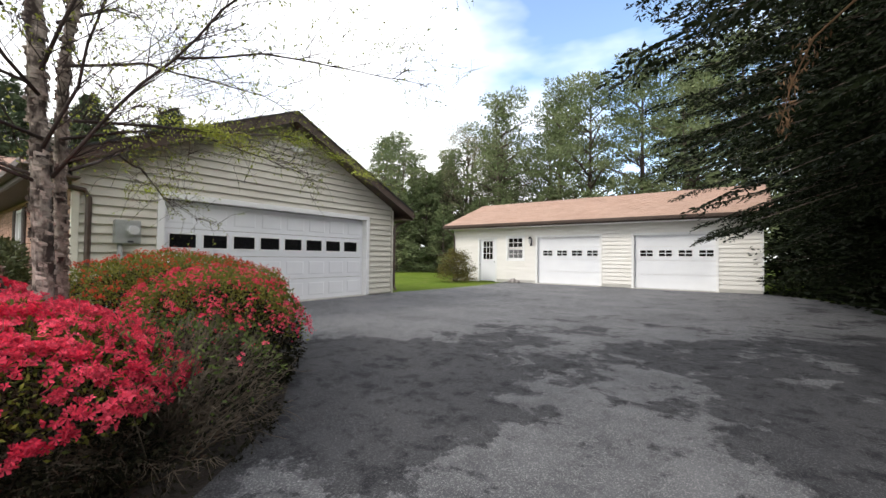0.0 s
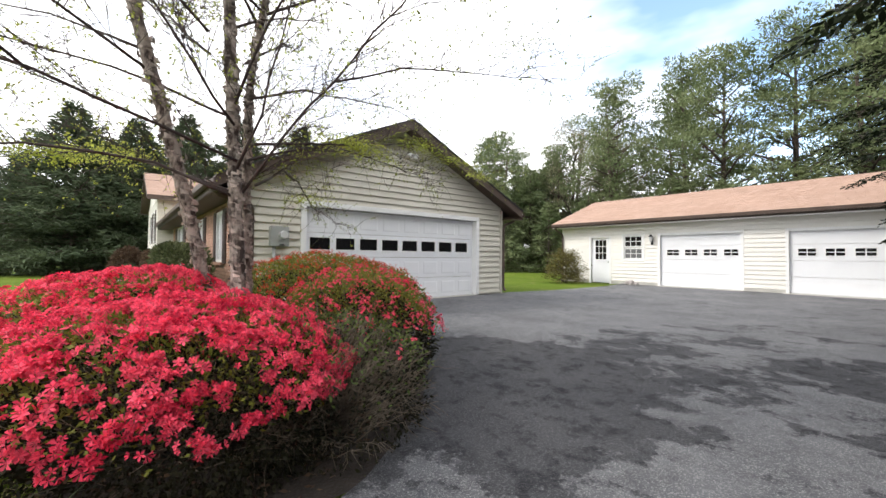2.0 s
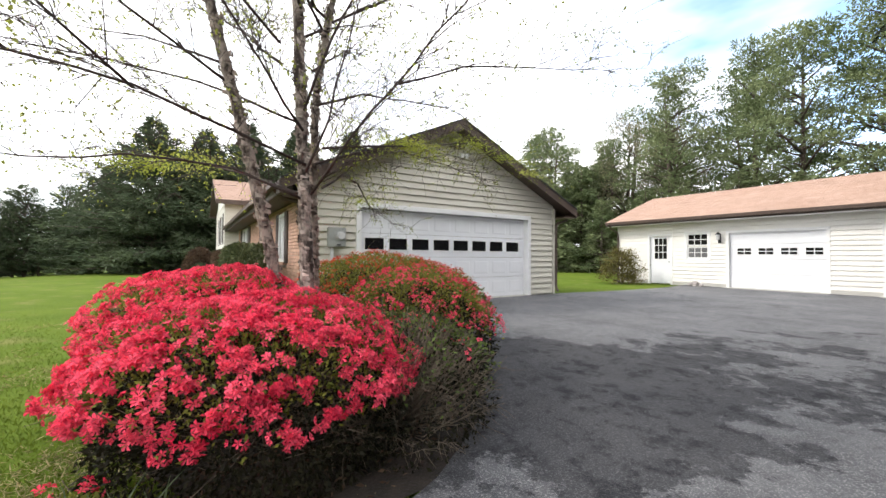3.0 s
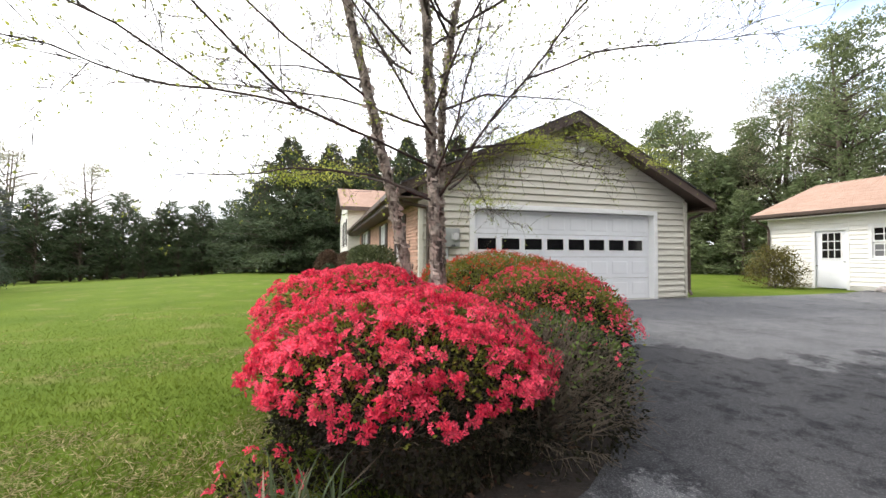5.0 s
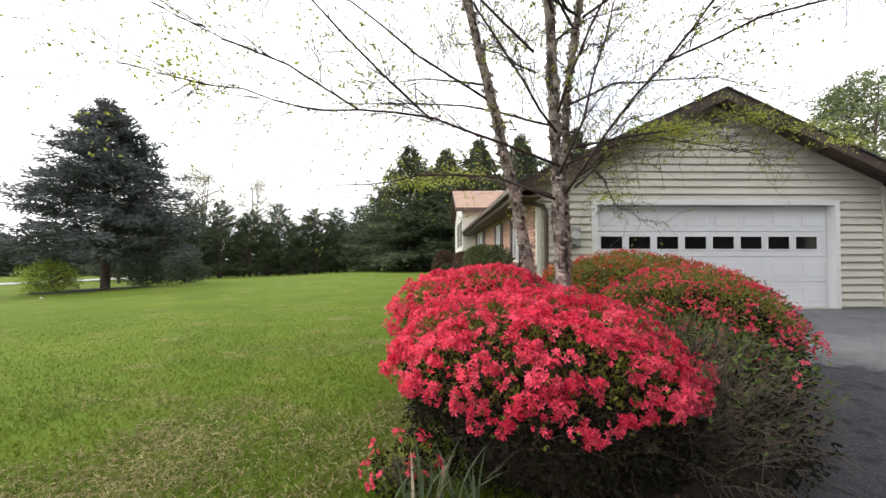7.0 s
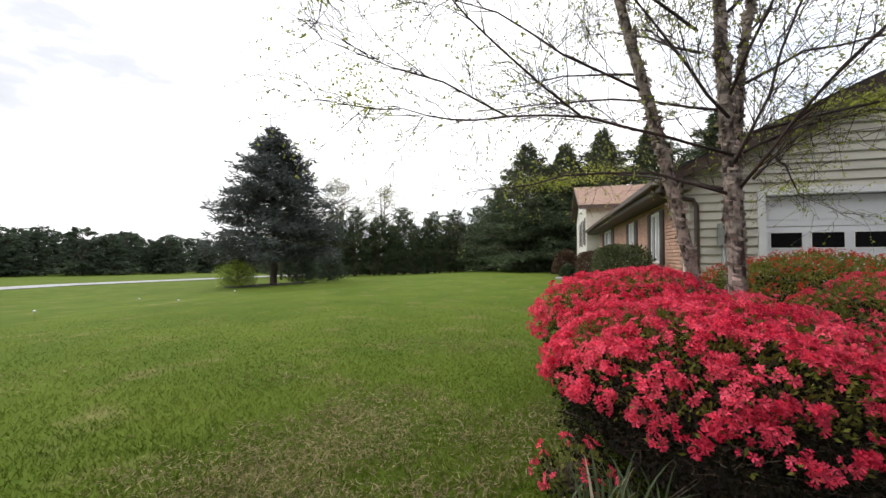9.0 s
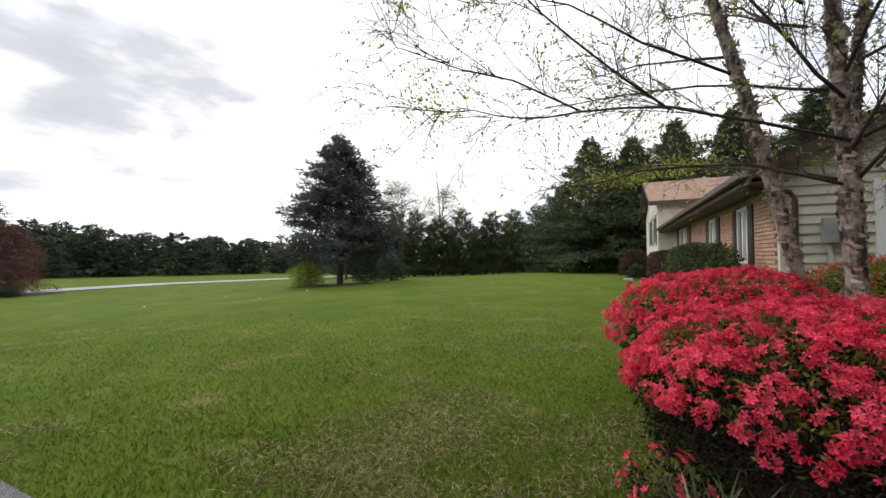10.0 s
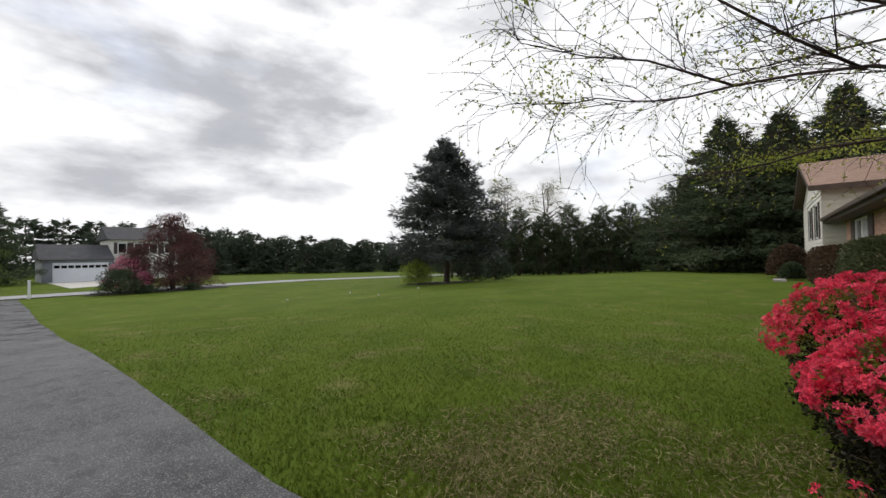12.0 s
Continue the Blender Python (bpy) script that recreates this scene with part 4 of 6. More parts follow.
def conifer_parts(t, h, r, seed, leaf, bark, first=0.08, gap=0.45, per=7, droop=0.15, dens=26, size=0.32, slim=0.28, shape=1.0, ragged=0.35, trunk=0.016, toward=None, limb=0.012):
    """Trunk, limbs and needle sprays of a conifer. shape: 1 for a cone, less for a rounded crown."""
    rng = np.random.default_rng(seed)
    tubes("trunk", [([(0, 0, -0.2), (0.03 * h * rng.uniform(-.3, .3), 0, h * 0.5), (0, 0, h * 0.98)], [h * trunk, h * trunk * 0.6, 0.02])], M[bark], t, sides=8)
    runs, cs, ws, fcs, fws = [], [], [], [], []
    z = h * first
    while z < h * 0.99:
        f = (z / h - first) / (1 - first)
        reach = r * max(0.04, (1 - f) ** shape) * min(1.0, 0.75 + f * 3)
        for k in range(per):
            a = rng.uniform(0, 2 * math.pi)
            fine = toward is not None and math.cos(a - toward) > 0.25 and z < 5.6
            ln = reach * rng.uniform(1 - ragged, 1 + ragged * 0.5)
            zz = z + rng.uniform(-0.5, 0.5) * gap
            d = np.array([math.cos(a), math.sin(a), 0.0])
            tilt = (0.35 * f - droop) + rng.uniform(-0.1, 0.1)
            tip = d * ln + np.array([0, 0, ln * tilt])
            start = np.array([0, 0, zz])
            midp = start + tip * 0.5 + np.array([0, 0, ln * 0.06])
            runs.append(([tuple(start), tuple(midp), tuple(start + tip)], [limb * ln + 0.006, limb * 0.6 * ln + 0.003, 0.002]))
            if fine:
                fc, fw = spray(start, tip, ln, d, rng)
                fcs.append(fc)
                fws.append(fw)
            if fine:
                continue
            n = max(6, int(dens * ln))
            u = rng.uniform(0.12, 1.05, n) ** 0.7
            base = start + tip * u[:, None]
            base[:, 2] += ln * 0.06 * 4 * u * (1 - u) * 0.5
            side = np.cross(d, [0, 0, 1])
            spread = rng.normal(0, 1, n) * ln * 0.17 * (1.15 - u * 0.7)
            base += side * spread[:, None]
            base[:, 2] += rng.normal(0, 0.06 + 0.02 * ln, n) - np.abs(spread) * droop
            way = d * 0.7 + side * np.sign(spread)[:, None] * rng.uniform(0.2, 1.0, (n, 1)) + rng.normal(0, 0.35, (n, 3))
            cs.append(base)
            ws.append(way)
        z += gap * (1.0 - 0.45 * f)
    tubes("branchwork", runs, M[bark], t, sides=4)
    leaves("crown", np.vstack(cs), np.vstack(ws), size, size * slim, M[leaf], t, rng=rng)
    if fcs:
        tagged(leaves("low_foliage", np.vstack(fcs), np.vstack(fws), 0.082, 0.032, M[leaf], t, rng=rng, fold=0.12), kind="stuff")


def clump_parts(t, h, r, seed, leaf, bark, base=0.3, blobs=26, per=130, size=0.22, thin_crown=1.0, trunk=0.02, flat=0.8, stems=1):
    """Trunk, forking limbs and leaf clumps of a broad tree or tall pine."""
    rng = np.random.default_rng(seed)
    runs, cs, ws = [], [], []
    for sidx in range(stems):
        lean = rng.uniform(-0.06, 0.06, 2) * h
        runs.append(([(0.1 * sidx, 0, -0.2), (lean[0] * 0.5, lean[1] * 0.5, h * 0.5), (lean[0], lean[1], h * 0.95)], [h * trunk, h * trunk * 0.65, 0.03]))
    main = runs[:]
    limbs = []
    for b in range(blobs):
        f = (b + 0.5) / blobs
        z = h * (base + (1 - base) * f)
        reach = r * (1 - 0.75 * abs(f - 0.35) ** 1.2) * rng.uniform(0.35, 1.05) * (1.0 if f < 0.8 else 0.6)
        a = b * 2.4 + rng.uniform(-0.5, 0.5)
        c = np.array([math.cos(a) * reach, math.sin(a) * reach, z])
        limbs.append(([(0, 0, z - reach * 0.35), tuple(c * [0.55, 0.55, 1] - [0, 0, reach * 0.1]), tuple(c)], [0.02 * reach + 0.015, 0.012 * reach + 0.01, 0.006]))
        for q in range(3):
            e = c + rng.normal(0, r * 0.16, 3)
            limbs.append(([tuple(c * [0.6, 0.6, 1] - [0, 0, reach * 0.08]), tuple(e)], [0.012, 0.004]))
        n = int(per * thin_crown * rng.uniform(0.6, 1.3))
        v = rng.normal(size=(n, 3))
        v /= np.linalg.norm(v, axis=1, keepdims=True)
        rad = r * rng.uniform(0.2, 0.34)
        p = v * (rng.uniform(0.15, 1, (n, 1)) ** 0.45) * rad
        p[:, 2] *= flat * 0.6
        p += rng.normal(0, 0.08, (n, 3))
        cs.append(c + p)
        ws.append(v + rng.normal(0, 0.6, (n, 3)) + [0, 0, 0.25])
    tubes("trunk", main, M[bark], t, sides=8)
    tubes("branchwork", limbs, M[bark], t, sides=4)
    leaves("crown", np.vstack(cs), np.vstack(ws), size, size * 0.36, M[leaf], t, rng=rng)


def scatter_trees(first, places, seed):
    """Copies of a built tree at (x, y, scale, height factor); the first place is the tree's own."""
    rng = random.Random(seed)
    for i, (x, y, s, hs) in enumerate(places):
        m = Matrix.Translation((x, y, fall(x, y) - 0.05)) @ Matrix.Rotation(rng.uniform(0, 6.28), 4, "Z")
        ob = first if i == 0 else copy_thing(first, m)
        ob.matrix_basis = m
        ob.scale = (s, s, s * hs)


# tall white pines behind the detached garage
PINE_LABEL = "tall green white pine with open layered crown"
pine_a = thing("pine_tree", PINE_LABEL, "tree", "pines behind the garage")
clump_parts(pine_a, 15, 3.6, 11, "needle_pine", "bark", base=0.16, blobs=66, per=250, size=0.24, flat=0.55, trunk=0.014)
pine_b = thing("pine_tree", PINE_LABEL, "tree", "pines behind the garage")
clump_parts(pine_b, 14, 3.3, 12, "needle_pine", "bark", base=0.1, blobs=60, per=240, size=0.24, flat=0.55, trunk=0.013)
scatter_trees(pine_a, [(-14.2, 29.2, 0.98, 1.0), (-10.0, 31.2, 1.0, 1.0), (-4.0, 30.0, 0.98, 1.02), (1.5, 31.0, 1.05, 1.0), (7.5, 29.0, 1.0, 1.0), (-26, 27.5, 0.8, 1.05), (-28.5, 24.5, 0.62, 1.1), (-18, 36, 0.85, 1), (14, 27, 1.0, 1), (-1, 36, 1.05, 1)], 1)
scatter_trees(pine_b, [(-19.5, 29.5, 0.78, 1.0), (-7.2, 29.0, 1.02, 1.0), (-1.0, 28.5, 1.0, 1.0), (4.5, 28.5, 1.08, 1.0), (-16.5, 33.0, 0.75, 1.0), (-22.5, 25.6, 0.82, 1.05), (-23.0, 33.0, 0.72, 1.0), (-12, 35.5, 1.0, 1), (-24.4, 29.8, 0.8, 1.05), (-20.9, 30.6, 0.62, 1.0), (11, 32, 1.0, 1), (18, 24, 1, 1)], 2)
# low young pines filling below
young = thing("young_pine_tree", "bushy young green pine at the wood's edge", "tree", "young pines")
conifer_parts(young, 6.0, 2.3, 21, "needle_pine", "bark", first=0.03, gap=0.4, per=8, dens=26, size=0.34, shape=0.7)
scatter_trees(young, [(-17.5, 25.5, 0.9, 1), (-14.8, 26.6, 1.0, 1), (-12.2, 26.0, 0.85, 1.1), (-20.5, 23.5, 1.0, 1.1), (-9.5, 27.0, 1.05, 1), (-6.5, 26.5, 0.95, 1), (-3, 27, 1.0, 1), (0.5, 26.6, 1.0, 1.05), (4, 26.4, 1.1, 1.1), (-23.5, 21.5, 1.0, 1.0), (-24.8, 27.6, 1.35, 1.1), (-22.4, 28.4, 1.4, 1.15), (-20.4, 27.0, 1.3, 1.1), (-26.8, 30.0, 1.35, 1.1), (-21.4, 31.5, 1.5, 1.2)], 3)
# thin budding trees
bare = thing("budding_tree", "slender tree just coming into pale leaf", "tree", "budding trees")
clump_parts(bare, 13.5, 4.3, 31, "leaf_bare", "bark", base=0.25, blobs=70, per=380, size=0.13, thin_crown=0.9, trunk=0.011, flat=1.2, stems=3)
scatter_trees(bare, [(-19.2, 31.5, 1.0, 1.0), (-16.8, 33.5, 0.95, 1.05), (-43, -25.8, 0.9, 1.0), (-30.5, -24.5, 0.7, 1.0), (-46, -21, 0.85, 1.0), (-26.5, 27.0, 0.62, 1.0)], 4)

# dark spruces and cedar screen along the far side of the lawn
dark = thing("spruce_tree", "large dark green spruce with drooping boughs", "tree", "dark spruces")
conifer_parts(dark, 12.8, 6.2, 41, "needle_dark", "bark", first=0.01, gap=0.48, per=11, droop=-0.06, dens=46, size=0.46, slim=0.16, shape=0.92, ragged=0.6)
scatter_trees(dark, [(-38.5, -2.4, 0.98, 1.0), (-40.5, 1.2, 0.98, 1.02), (-40.0, 4.6, 1.02, 1.05), (-42.5, -5.6, 0.72, 1.0), (-38, 8.5, 1.0, 1.05), (-36, 13, 1.05, 1), (-44, 0, 0.9, 1.0)], 5)
cedar = thing("cedar_tree", "dark narrow cedar in a tall screen", "tree", "cedar screen")
conifer_parts(cedar, 7.6, 2.3, 42, "needle_dark", "bark", first=0.03, gap=0.4, per=8, droop=-0.42, dens=38, size=0.34, slim=0.15, shape=0.55, ragged=0.7, limb=0.016)
places = [(-45.0 + 0.21 * i + 0.9 * math.sin(i * 2.3), -7.6 - i * 0.86, 0.82 + 0.18 * math.sin(i * 1.9), 1.0 + 0.14 * math.sin(i * 3.1)) for i in range(29)]
scatter_trees(cedar, places, 6)
far = thing("wood_tree", "green pine in a distant wood edge", "tree", "distant wood edge")
conifer_parts(far, 7.0, 3.2, 43, "leaf_wood", "bark", first=0.02, gap=0.62, per=7, droop=0.0, dens=12, size=0.62, slim=0.34, shape=0.5, ragged=0.4)
places = [(-48 - 0.2 * i, -9 - 2.6 * i, 0.62 + 0.08 * math.sin(i * 3.3), 0.62) for i in range(10)] + [(-10 - 2.7 * i - 1.3, -77, 1.1 + 0.15 * math.sin(i * 1.3), 0.84) for i in range(24)]
places += [(-12 - 2.6 * i + math.sin(i * 1.7), -71 + 0.45 * i + 2.0 * math.sin(i * 2.7), 1.0 + 0.14 * math.sin(i * 2.1), 0.86) for i in range(25)]
places += [(-60 - 2 * i, -52 + 4.5 * i, 0.95 + 0.1 * math.sin(i), 1.0) for i in range(8)] + [(12 + 5 * i, -74, 1.2, 1.0) for i in range(7)] + [(-5 - 4 * i, -86, 1.25, 1.0) for i in range(9)]
scatter_trees(far, places, 7)

# blue spruce on the lawn, in a mulched bed with a lime shrub
blue = thing("blue_spruce_tree", "grey-blue spruce with bare lower trunk on the lawn", "tree")
conifer_parts(blue, 9.7, 4.6, 51, "needle_blue", "bark", first=0.16, gap=0.42, per=13, droop=-0.02, dens=64, size=0.3, slim=0.2, shape=0.76, ragged=0.42, trunk=0.022)
scatter_trees(blue, [(-18.85, -15.75, 0.93, 1.0)], 8)
lime = thing("lime_shrub", "round lime-green shrub beside the spruce", "shrub")
clump_parts(lime, 1.2, 0.95, 52, "leaf_lime", "bark", base=0.06, blobs=44, per=150, size=0.08, flat=1.0)
scatter_trees(lime, [(-18.0, -17.5, 1.2, 1.0)], 9)
brush = thing("green_shrub", "loose green shrub growing behind the spruce trunk", "shrub", "shrubs behind the spruce")
clump_parts(brush, 1.9, 1.3, 53, "leaf_wood", "bark", base=0.08, blobs=30, per=120, size=0.15, flat=1.0)
scatter_trees(brush, [(-21.6, -15.8, 0.9, 0.9), (-24.4, -15.6, 1.0, 1.0)], 19)


def bed(name, x, y, rx, ry, label):
    verts, faces = [(x, y, fall(x, y) + 0.03)], []
    n = 28
    for i in range(n):
        a = 2 * math.pi * i / n
        k = 1 + 0.12 * noise.noise((math.cos(a) * 2, math.sin(a) * 2, x))
        px, py = x + rx * k * math.cos(a), y + ry * k * math.sin(a)
        verts.append((px, py, fall(px, py) + 0.012))
        faces.append((0, i + 1, (i + 1) % n + 1))
    return tagged(raw(name, verts, faces, M["mulch"], smooth=True), label, "mulch", kind="structure")


bed("mulch_bed_1", -18.85, -16.1, 2.3, 2.1, "dark mulch bed under the spruce")
bed("mulch_bed_2", -3.3, 1.5, 1.75, 1.45, "mulch under the azaleas, its colour darkened for shade")
def litter():
    """Dead leaves and bits of twig on the mulch under the azaleas."""
    rng = np.random.default_rng(8)
    a, r = rng.uniform(0, 2 * math.pi, 2400), np.sqrt(rng.uniform(0.15, 1.08, 2400))
    x, y = -3.3 + 1.75 * r * np.cos(a), 1.5 + 1.45 * r * np.sin(a)
    bank = DRIVE_EDGE[:11]
    kept = x < np.interp(y, [q for p, q in bank], [p for p, q in bank]) - 0.12
    x, y = x[kept], y[kept]
    z = np.array([fall(p, q) + 0.018 for p, q in zip(x, y)]) + rng.uniform(0, 0.03, len(x))
    way = np.stack([rng.normal(0, 1, len(x)), rng.normal(0, 1, len(x)), rng.uniform(-0.1, 0.5, len(x))], 1)
    tagged(leaves("leaf_litter", np.stack([x, y, z], 1), way, 0.045, 0.018, M["leaf_brown"], None, rng=rng), "dead brown leaves on mulch under the azaleas", "leaf litter", kind="stuff")


litter()
bed("mulch_bed_4", 8.4, 7.0, 2.9, 9.5, "dark needle litter under the hemlocks")
bed("mulch_bed_5", 4.9, 17.0, 1.9, 2.6, "dark needle litter beside the detached garage")
bed("mulch_bed_3", -8.2, -32.0, 4.2, 1.6, "dark mulch bed by the road")

# purple plum and shrubs by the road
plum = thing("plum_tree", "dark purple-leaved plum tree in a bed", "tree", "plum trees")
clump_parts(plum, 5.4, 2.4, 61, "leaf_purple", "bark", base=0.05, blobs=64, per=240, size=0.13, flat=0.9, stems=3)
scatter_trees(plum, [(-8.9, -33.0, 0.98, 1.0), (-10.6, -34.5, 0.85, 0.9), (-6.8, -33.0, 0.62, 0.9)], 10)
pinkb = thing("pink_shrub", "pink flowering shrub by the road", "shrub")
clump_parts(pinkb, 2.4, 1.3, 62, "blossom_pink", "bark", base=0.2, blobs=26, per=110, size=0.13, flat=0.9)
scatter_trees(pinkb, [(-6.5, -32.9, 0.95, 1.0)], 11)
dk = thing("dark_shrub", "low dark clipped shrub in the road bed", "shrub", "dark shrubs")
clump_parts(dk, 1.3, 0.95, 63, "needle_dark", "bark", base=0.05, blobs=40, per=160, size=0.1, flat=1.1)
scatter_trees(dk, [(-5.6, -31.2, 1.15, 1.0), (-6.9, -30.9, 0.75, 0.5), (-9.6, -31.2, 0.6, 0.6)], 12)
willow = thing("green_tree", "light green spring tree beside the neighbouring house", "tree")
clump_parts(willow, 5.2, 2.6, 64, "leaf_shrub", "bark", base=0.15, blobs=36, per=130, size=0.22)
scatter_trees(willow, [(0.5, -46.0, 0.85, 0.9)], 13)

nc = copy_thing(dark, Matrix.Translation((-0.6, -58.0, fall(-0.6, -58.0))))
nc.scale = (0.62, 0.62, 0.72)
tagged(nc, "dark spruce standing beside the neighbouring house", "tree", "dark spruces")
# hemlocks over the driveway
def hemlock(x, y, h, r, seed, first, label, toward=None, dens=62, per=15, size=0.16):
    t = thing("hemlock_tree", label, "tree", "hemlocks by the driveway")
    conifer_parts(t, h, r, seed, "needle_hemlock_shade", "bark", first=first, gap=0.28, per=per, droop=0.21, dens=dens, size=size, slim=0.32, shape=0.5, ragged=0.3, trunk=0.02, toward=toward, limb=0.0025)
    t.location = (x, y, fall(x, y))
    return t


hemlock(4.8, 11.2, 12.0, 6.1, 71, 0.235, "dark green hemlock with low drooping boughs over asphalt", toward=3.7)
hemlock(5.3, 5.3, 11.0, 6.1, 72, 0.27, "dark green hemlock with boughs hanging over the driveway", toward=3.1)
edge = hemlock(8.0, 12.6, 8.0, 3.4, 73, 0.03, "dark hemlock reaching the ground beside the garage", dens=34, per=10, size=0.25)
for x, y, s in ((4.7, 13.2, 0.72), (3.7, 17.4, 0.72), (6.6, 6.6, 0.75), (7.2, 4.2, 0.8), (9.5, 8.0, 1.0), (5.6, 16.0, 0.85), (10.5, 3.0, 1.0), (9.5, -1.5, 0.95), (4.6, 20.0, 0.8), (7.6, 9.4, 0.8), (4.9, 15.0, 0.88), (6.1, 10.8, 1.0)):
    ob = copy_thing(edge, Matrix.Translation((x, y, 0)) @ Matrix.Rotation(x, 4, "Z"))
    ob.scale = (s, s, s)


def dead_twig():
    """Brown dead spray hanging from the hemlock."""
    rng = np.random.default_rng(5)
    t = thing("dead_branch", "brown dead hemlock spray hanging from a bough", "branch", at=(0.76, 3.65, 2.3))
    pts = [(0.35, 0.1, 0.35), (0.1, 0.03, 0.1), (0, 0, -0.15), (-0.06, -0.02, -0.42)]
    tubes("stem", [(pts, [0.008, 0.006, 0.004, 0.002])], M["needle_dead"], t, sides=5)
    f = rng.uniform(0.3, 1, 130)
    base = np.stack([np.interp(f, [0, 0.33, 0.66, 1], [p[i] for p in pts]) for i in range(3)], 1)
    leaves("foliage", base + rng.normal(0, 0.03, base.shape), rng.normal(0, 0.5, base.shape) - [0, 0, 0.9], 0.045, 0.010, M["needle_dead"], t, rng=rng)


dead_twig()


# ---- far structures ----
def road():
    verts, faces = [], []
    for i in range(41):
        x = 70 - i * 5
        y = -35.2 + 0.00035 * (x + 20) ** 2
        for dy in (-1.9, 1.9):
            verts.append((x, y + dy, fall(x, y + dy) + 0.03))
    for i in range(40):
        faces.append((2 * i, 2 * i + 1, 2 * i + 3, 2 * i + 2))
    tagged(raw("road", verts, faces, M["road"], smooth=True), "pale grey country road beyond the lawn", "road", kind="structure")


road()


def neighbour():
    g = fall(-8, -60)
    n = thing("neighbour_house", "white two-storey house with dark roof and garage wing", "house", at=(-8, -62, g))
    y = 2.0
    wing = block("garage_wing", -2.6, 3.4, -5, y, -0.3, 2.6, M["grey_siding"], n)
    prism("roof", [(-5.4, 2.5), (2.5, 2.5), (-1.5, 4.3)], "x", -2.6, 3.7, M["slate"], n, "dark grey shingle roof")
    d = block("garage_door", -2.1, 2.6, y, y + 0.05, 0, 2.15, M["door_white"], n)
    for i in range(8):
        block("pane", -1.95 + i * 0.57, -1.5 + i * 0.57, y + 0.05, y + 0.06, 1.55, 1.85, M["glass"], d)
    main = block("wall", -9.5, -2.6, -6, 0.5, -0.3, 5.0, M["siding_white"], n)
    prism("roof", [(-6.5, 4.9), (1.0, 4.9), (-2.75, 6.7)], "x", -9.9, -2.2, M["slate"], n, "dark grey shingle roof")
    for i in range(4):
        w = part("window", frame_mesh(-8.9 + i * 1.6, -8.0 + i * 1.6, 3.2, 4.5, 0.08, 0.5, 0.56), M["white_paint"], n)
        block("pane", -8.82 + i * 1.6, -8.08 + i * 1.6, 0.5, 0.52, 3.28, 4.42, M["glass"], w)
        for s in (-0.38, 0.92):
            block("shutter", -8.9 + i * 1.6 + s, -8.9 + i * 1.6 + s + 0.34, 0.5, 0.55, 3.15, 4.55, M["shutter"], n)
    tagged(block("neighbour_drive", -11, -5, -60, -37.8, 0, 0.03, M["concrete"]), "pale concrete drive of the neighbouring house", "driveway", kind="structure").location.z = g - 0.02


neighbour()


def marker_post():
    t = thing("marker_post", "short white roadside marker post", "post", at=(-1.9, -33, fall(-1.9, -33)))
    block("post", -0.06, 0.06, -0.06, 0.06, -0.1, 1.0, M["white_paint"], t, bevel=0.01)
    block("cap", -0.08, 0.08, -0.08, 0.08, 1.0, 1.06, M["white_paint"], t, bevel=0.01)


marker_post()

# ---- shrubs by the house ----
def shrub(name, label, x, y, h, r, seed, leaf, size, blobs=30, per=160, flat=1.0, scale=(1, 1)):
    t = thing(name, label, "shrub")
    clump_parts(t, h, r, seed, leaf, "twig_grey", base=0.08, blobs=blobs, per=per, size=size, flat=flat, trunk=0.02)
    t.location = (x, y, fall(x, y))
    t.scale = (scale[0], scale[1], 1)
    return t


shrub("corner_shrub", "loose green and bronze shrub at the garage corner", -9.75, 15.9, 1.35, 0.86, 81, "leaf_corner", 0.08, blobs=34, per=200)


def clipped(name, label, x0, x1, y0, y1, z1, leaf, seed, size=0.07, count=7000, dome=0.25):
    """A sheared hedge or ball: leaves set over a rounded block, twigs inside."""
    rng = np.random.default_rng(seed)
    t = thing(name, label, "hedge", at=((x0 + x1) / 2, (y0 + y1) / 2, 0))
    a, b = (x1 - x0) / 2, (y1 - y0) / 2
    v = rng.normal(size=(count, 3))
    v[:, 2] = np.abs(v[:, 2])
    v /= (np.abs(v) ** 5).sum(1, keepdims=True) ** 0.2 if dome < 0.5 else np.linalg.norm(v, axis=1, keepdims=True)
    p = v * rng.uniform(0.8, 1.03, (count, 1)) * [a, b, z1]
    p[:, 2] += 0.02
    leaves("foliage", p, v + rng.normal(0, 0.6, (count, 3)), size, size * 0.5, M[leaf], t, rng=rng)
    runs = []
    for k in range(60):
        q = v[k] * [a, b, z1] * 0.9
        runs.append(([(q[0] * 0.4, q[1] * 0.4, 0), tuple(q)], [0.012, 0.004]))
    tagged(tubes("branchwork", runs, M["twig_grey"], t, sides=4), kind="stuff")
    return t


clipped("ball_shrub", "clipped round bronze-green ball shrub by the walk", -26.4, -23.6, -0.15, 1.5, 1.42, "leaf_brown", 82, size=0.12, dome=1)
clipped("low_shrub", "low dark green shrub by the front walk", -22.7, -21.7, 0.25, 1.05, 0.62, "needle_dark", 83, size=0.1, count=4000, dome=1)
clipped("bronze_hedge", "clipped bronze hedge below the brick front windows", -21.4, -13.0, 1.0, 1.8, 1.22, "leaf_brown", 84, size=0.08, count=12000)
clipped("green_hedge", "loose dark green hedge below the brick front windows", -12.8, -8.3, 0.95, 1.9, 1.3, "leaf_hedge", 85, size=0.08, count=11000)
tagged(block("walk_1", -21.4, -20.0, 0.0, 0.4, -0.06, 0.012, M["stone"], bevel=0.01), "grey stone front walk at the lawn edge", "walk", kind="structure")

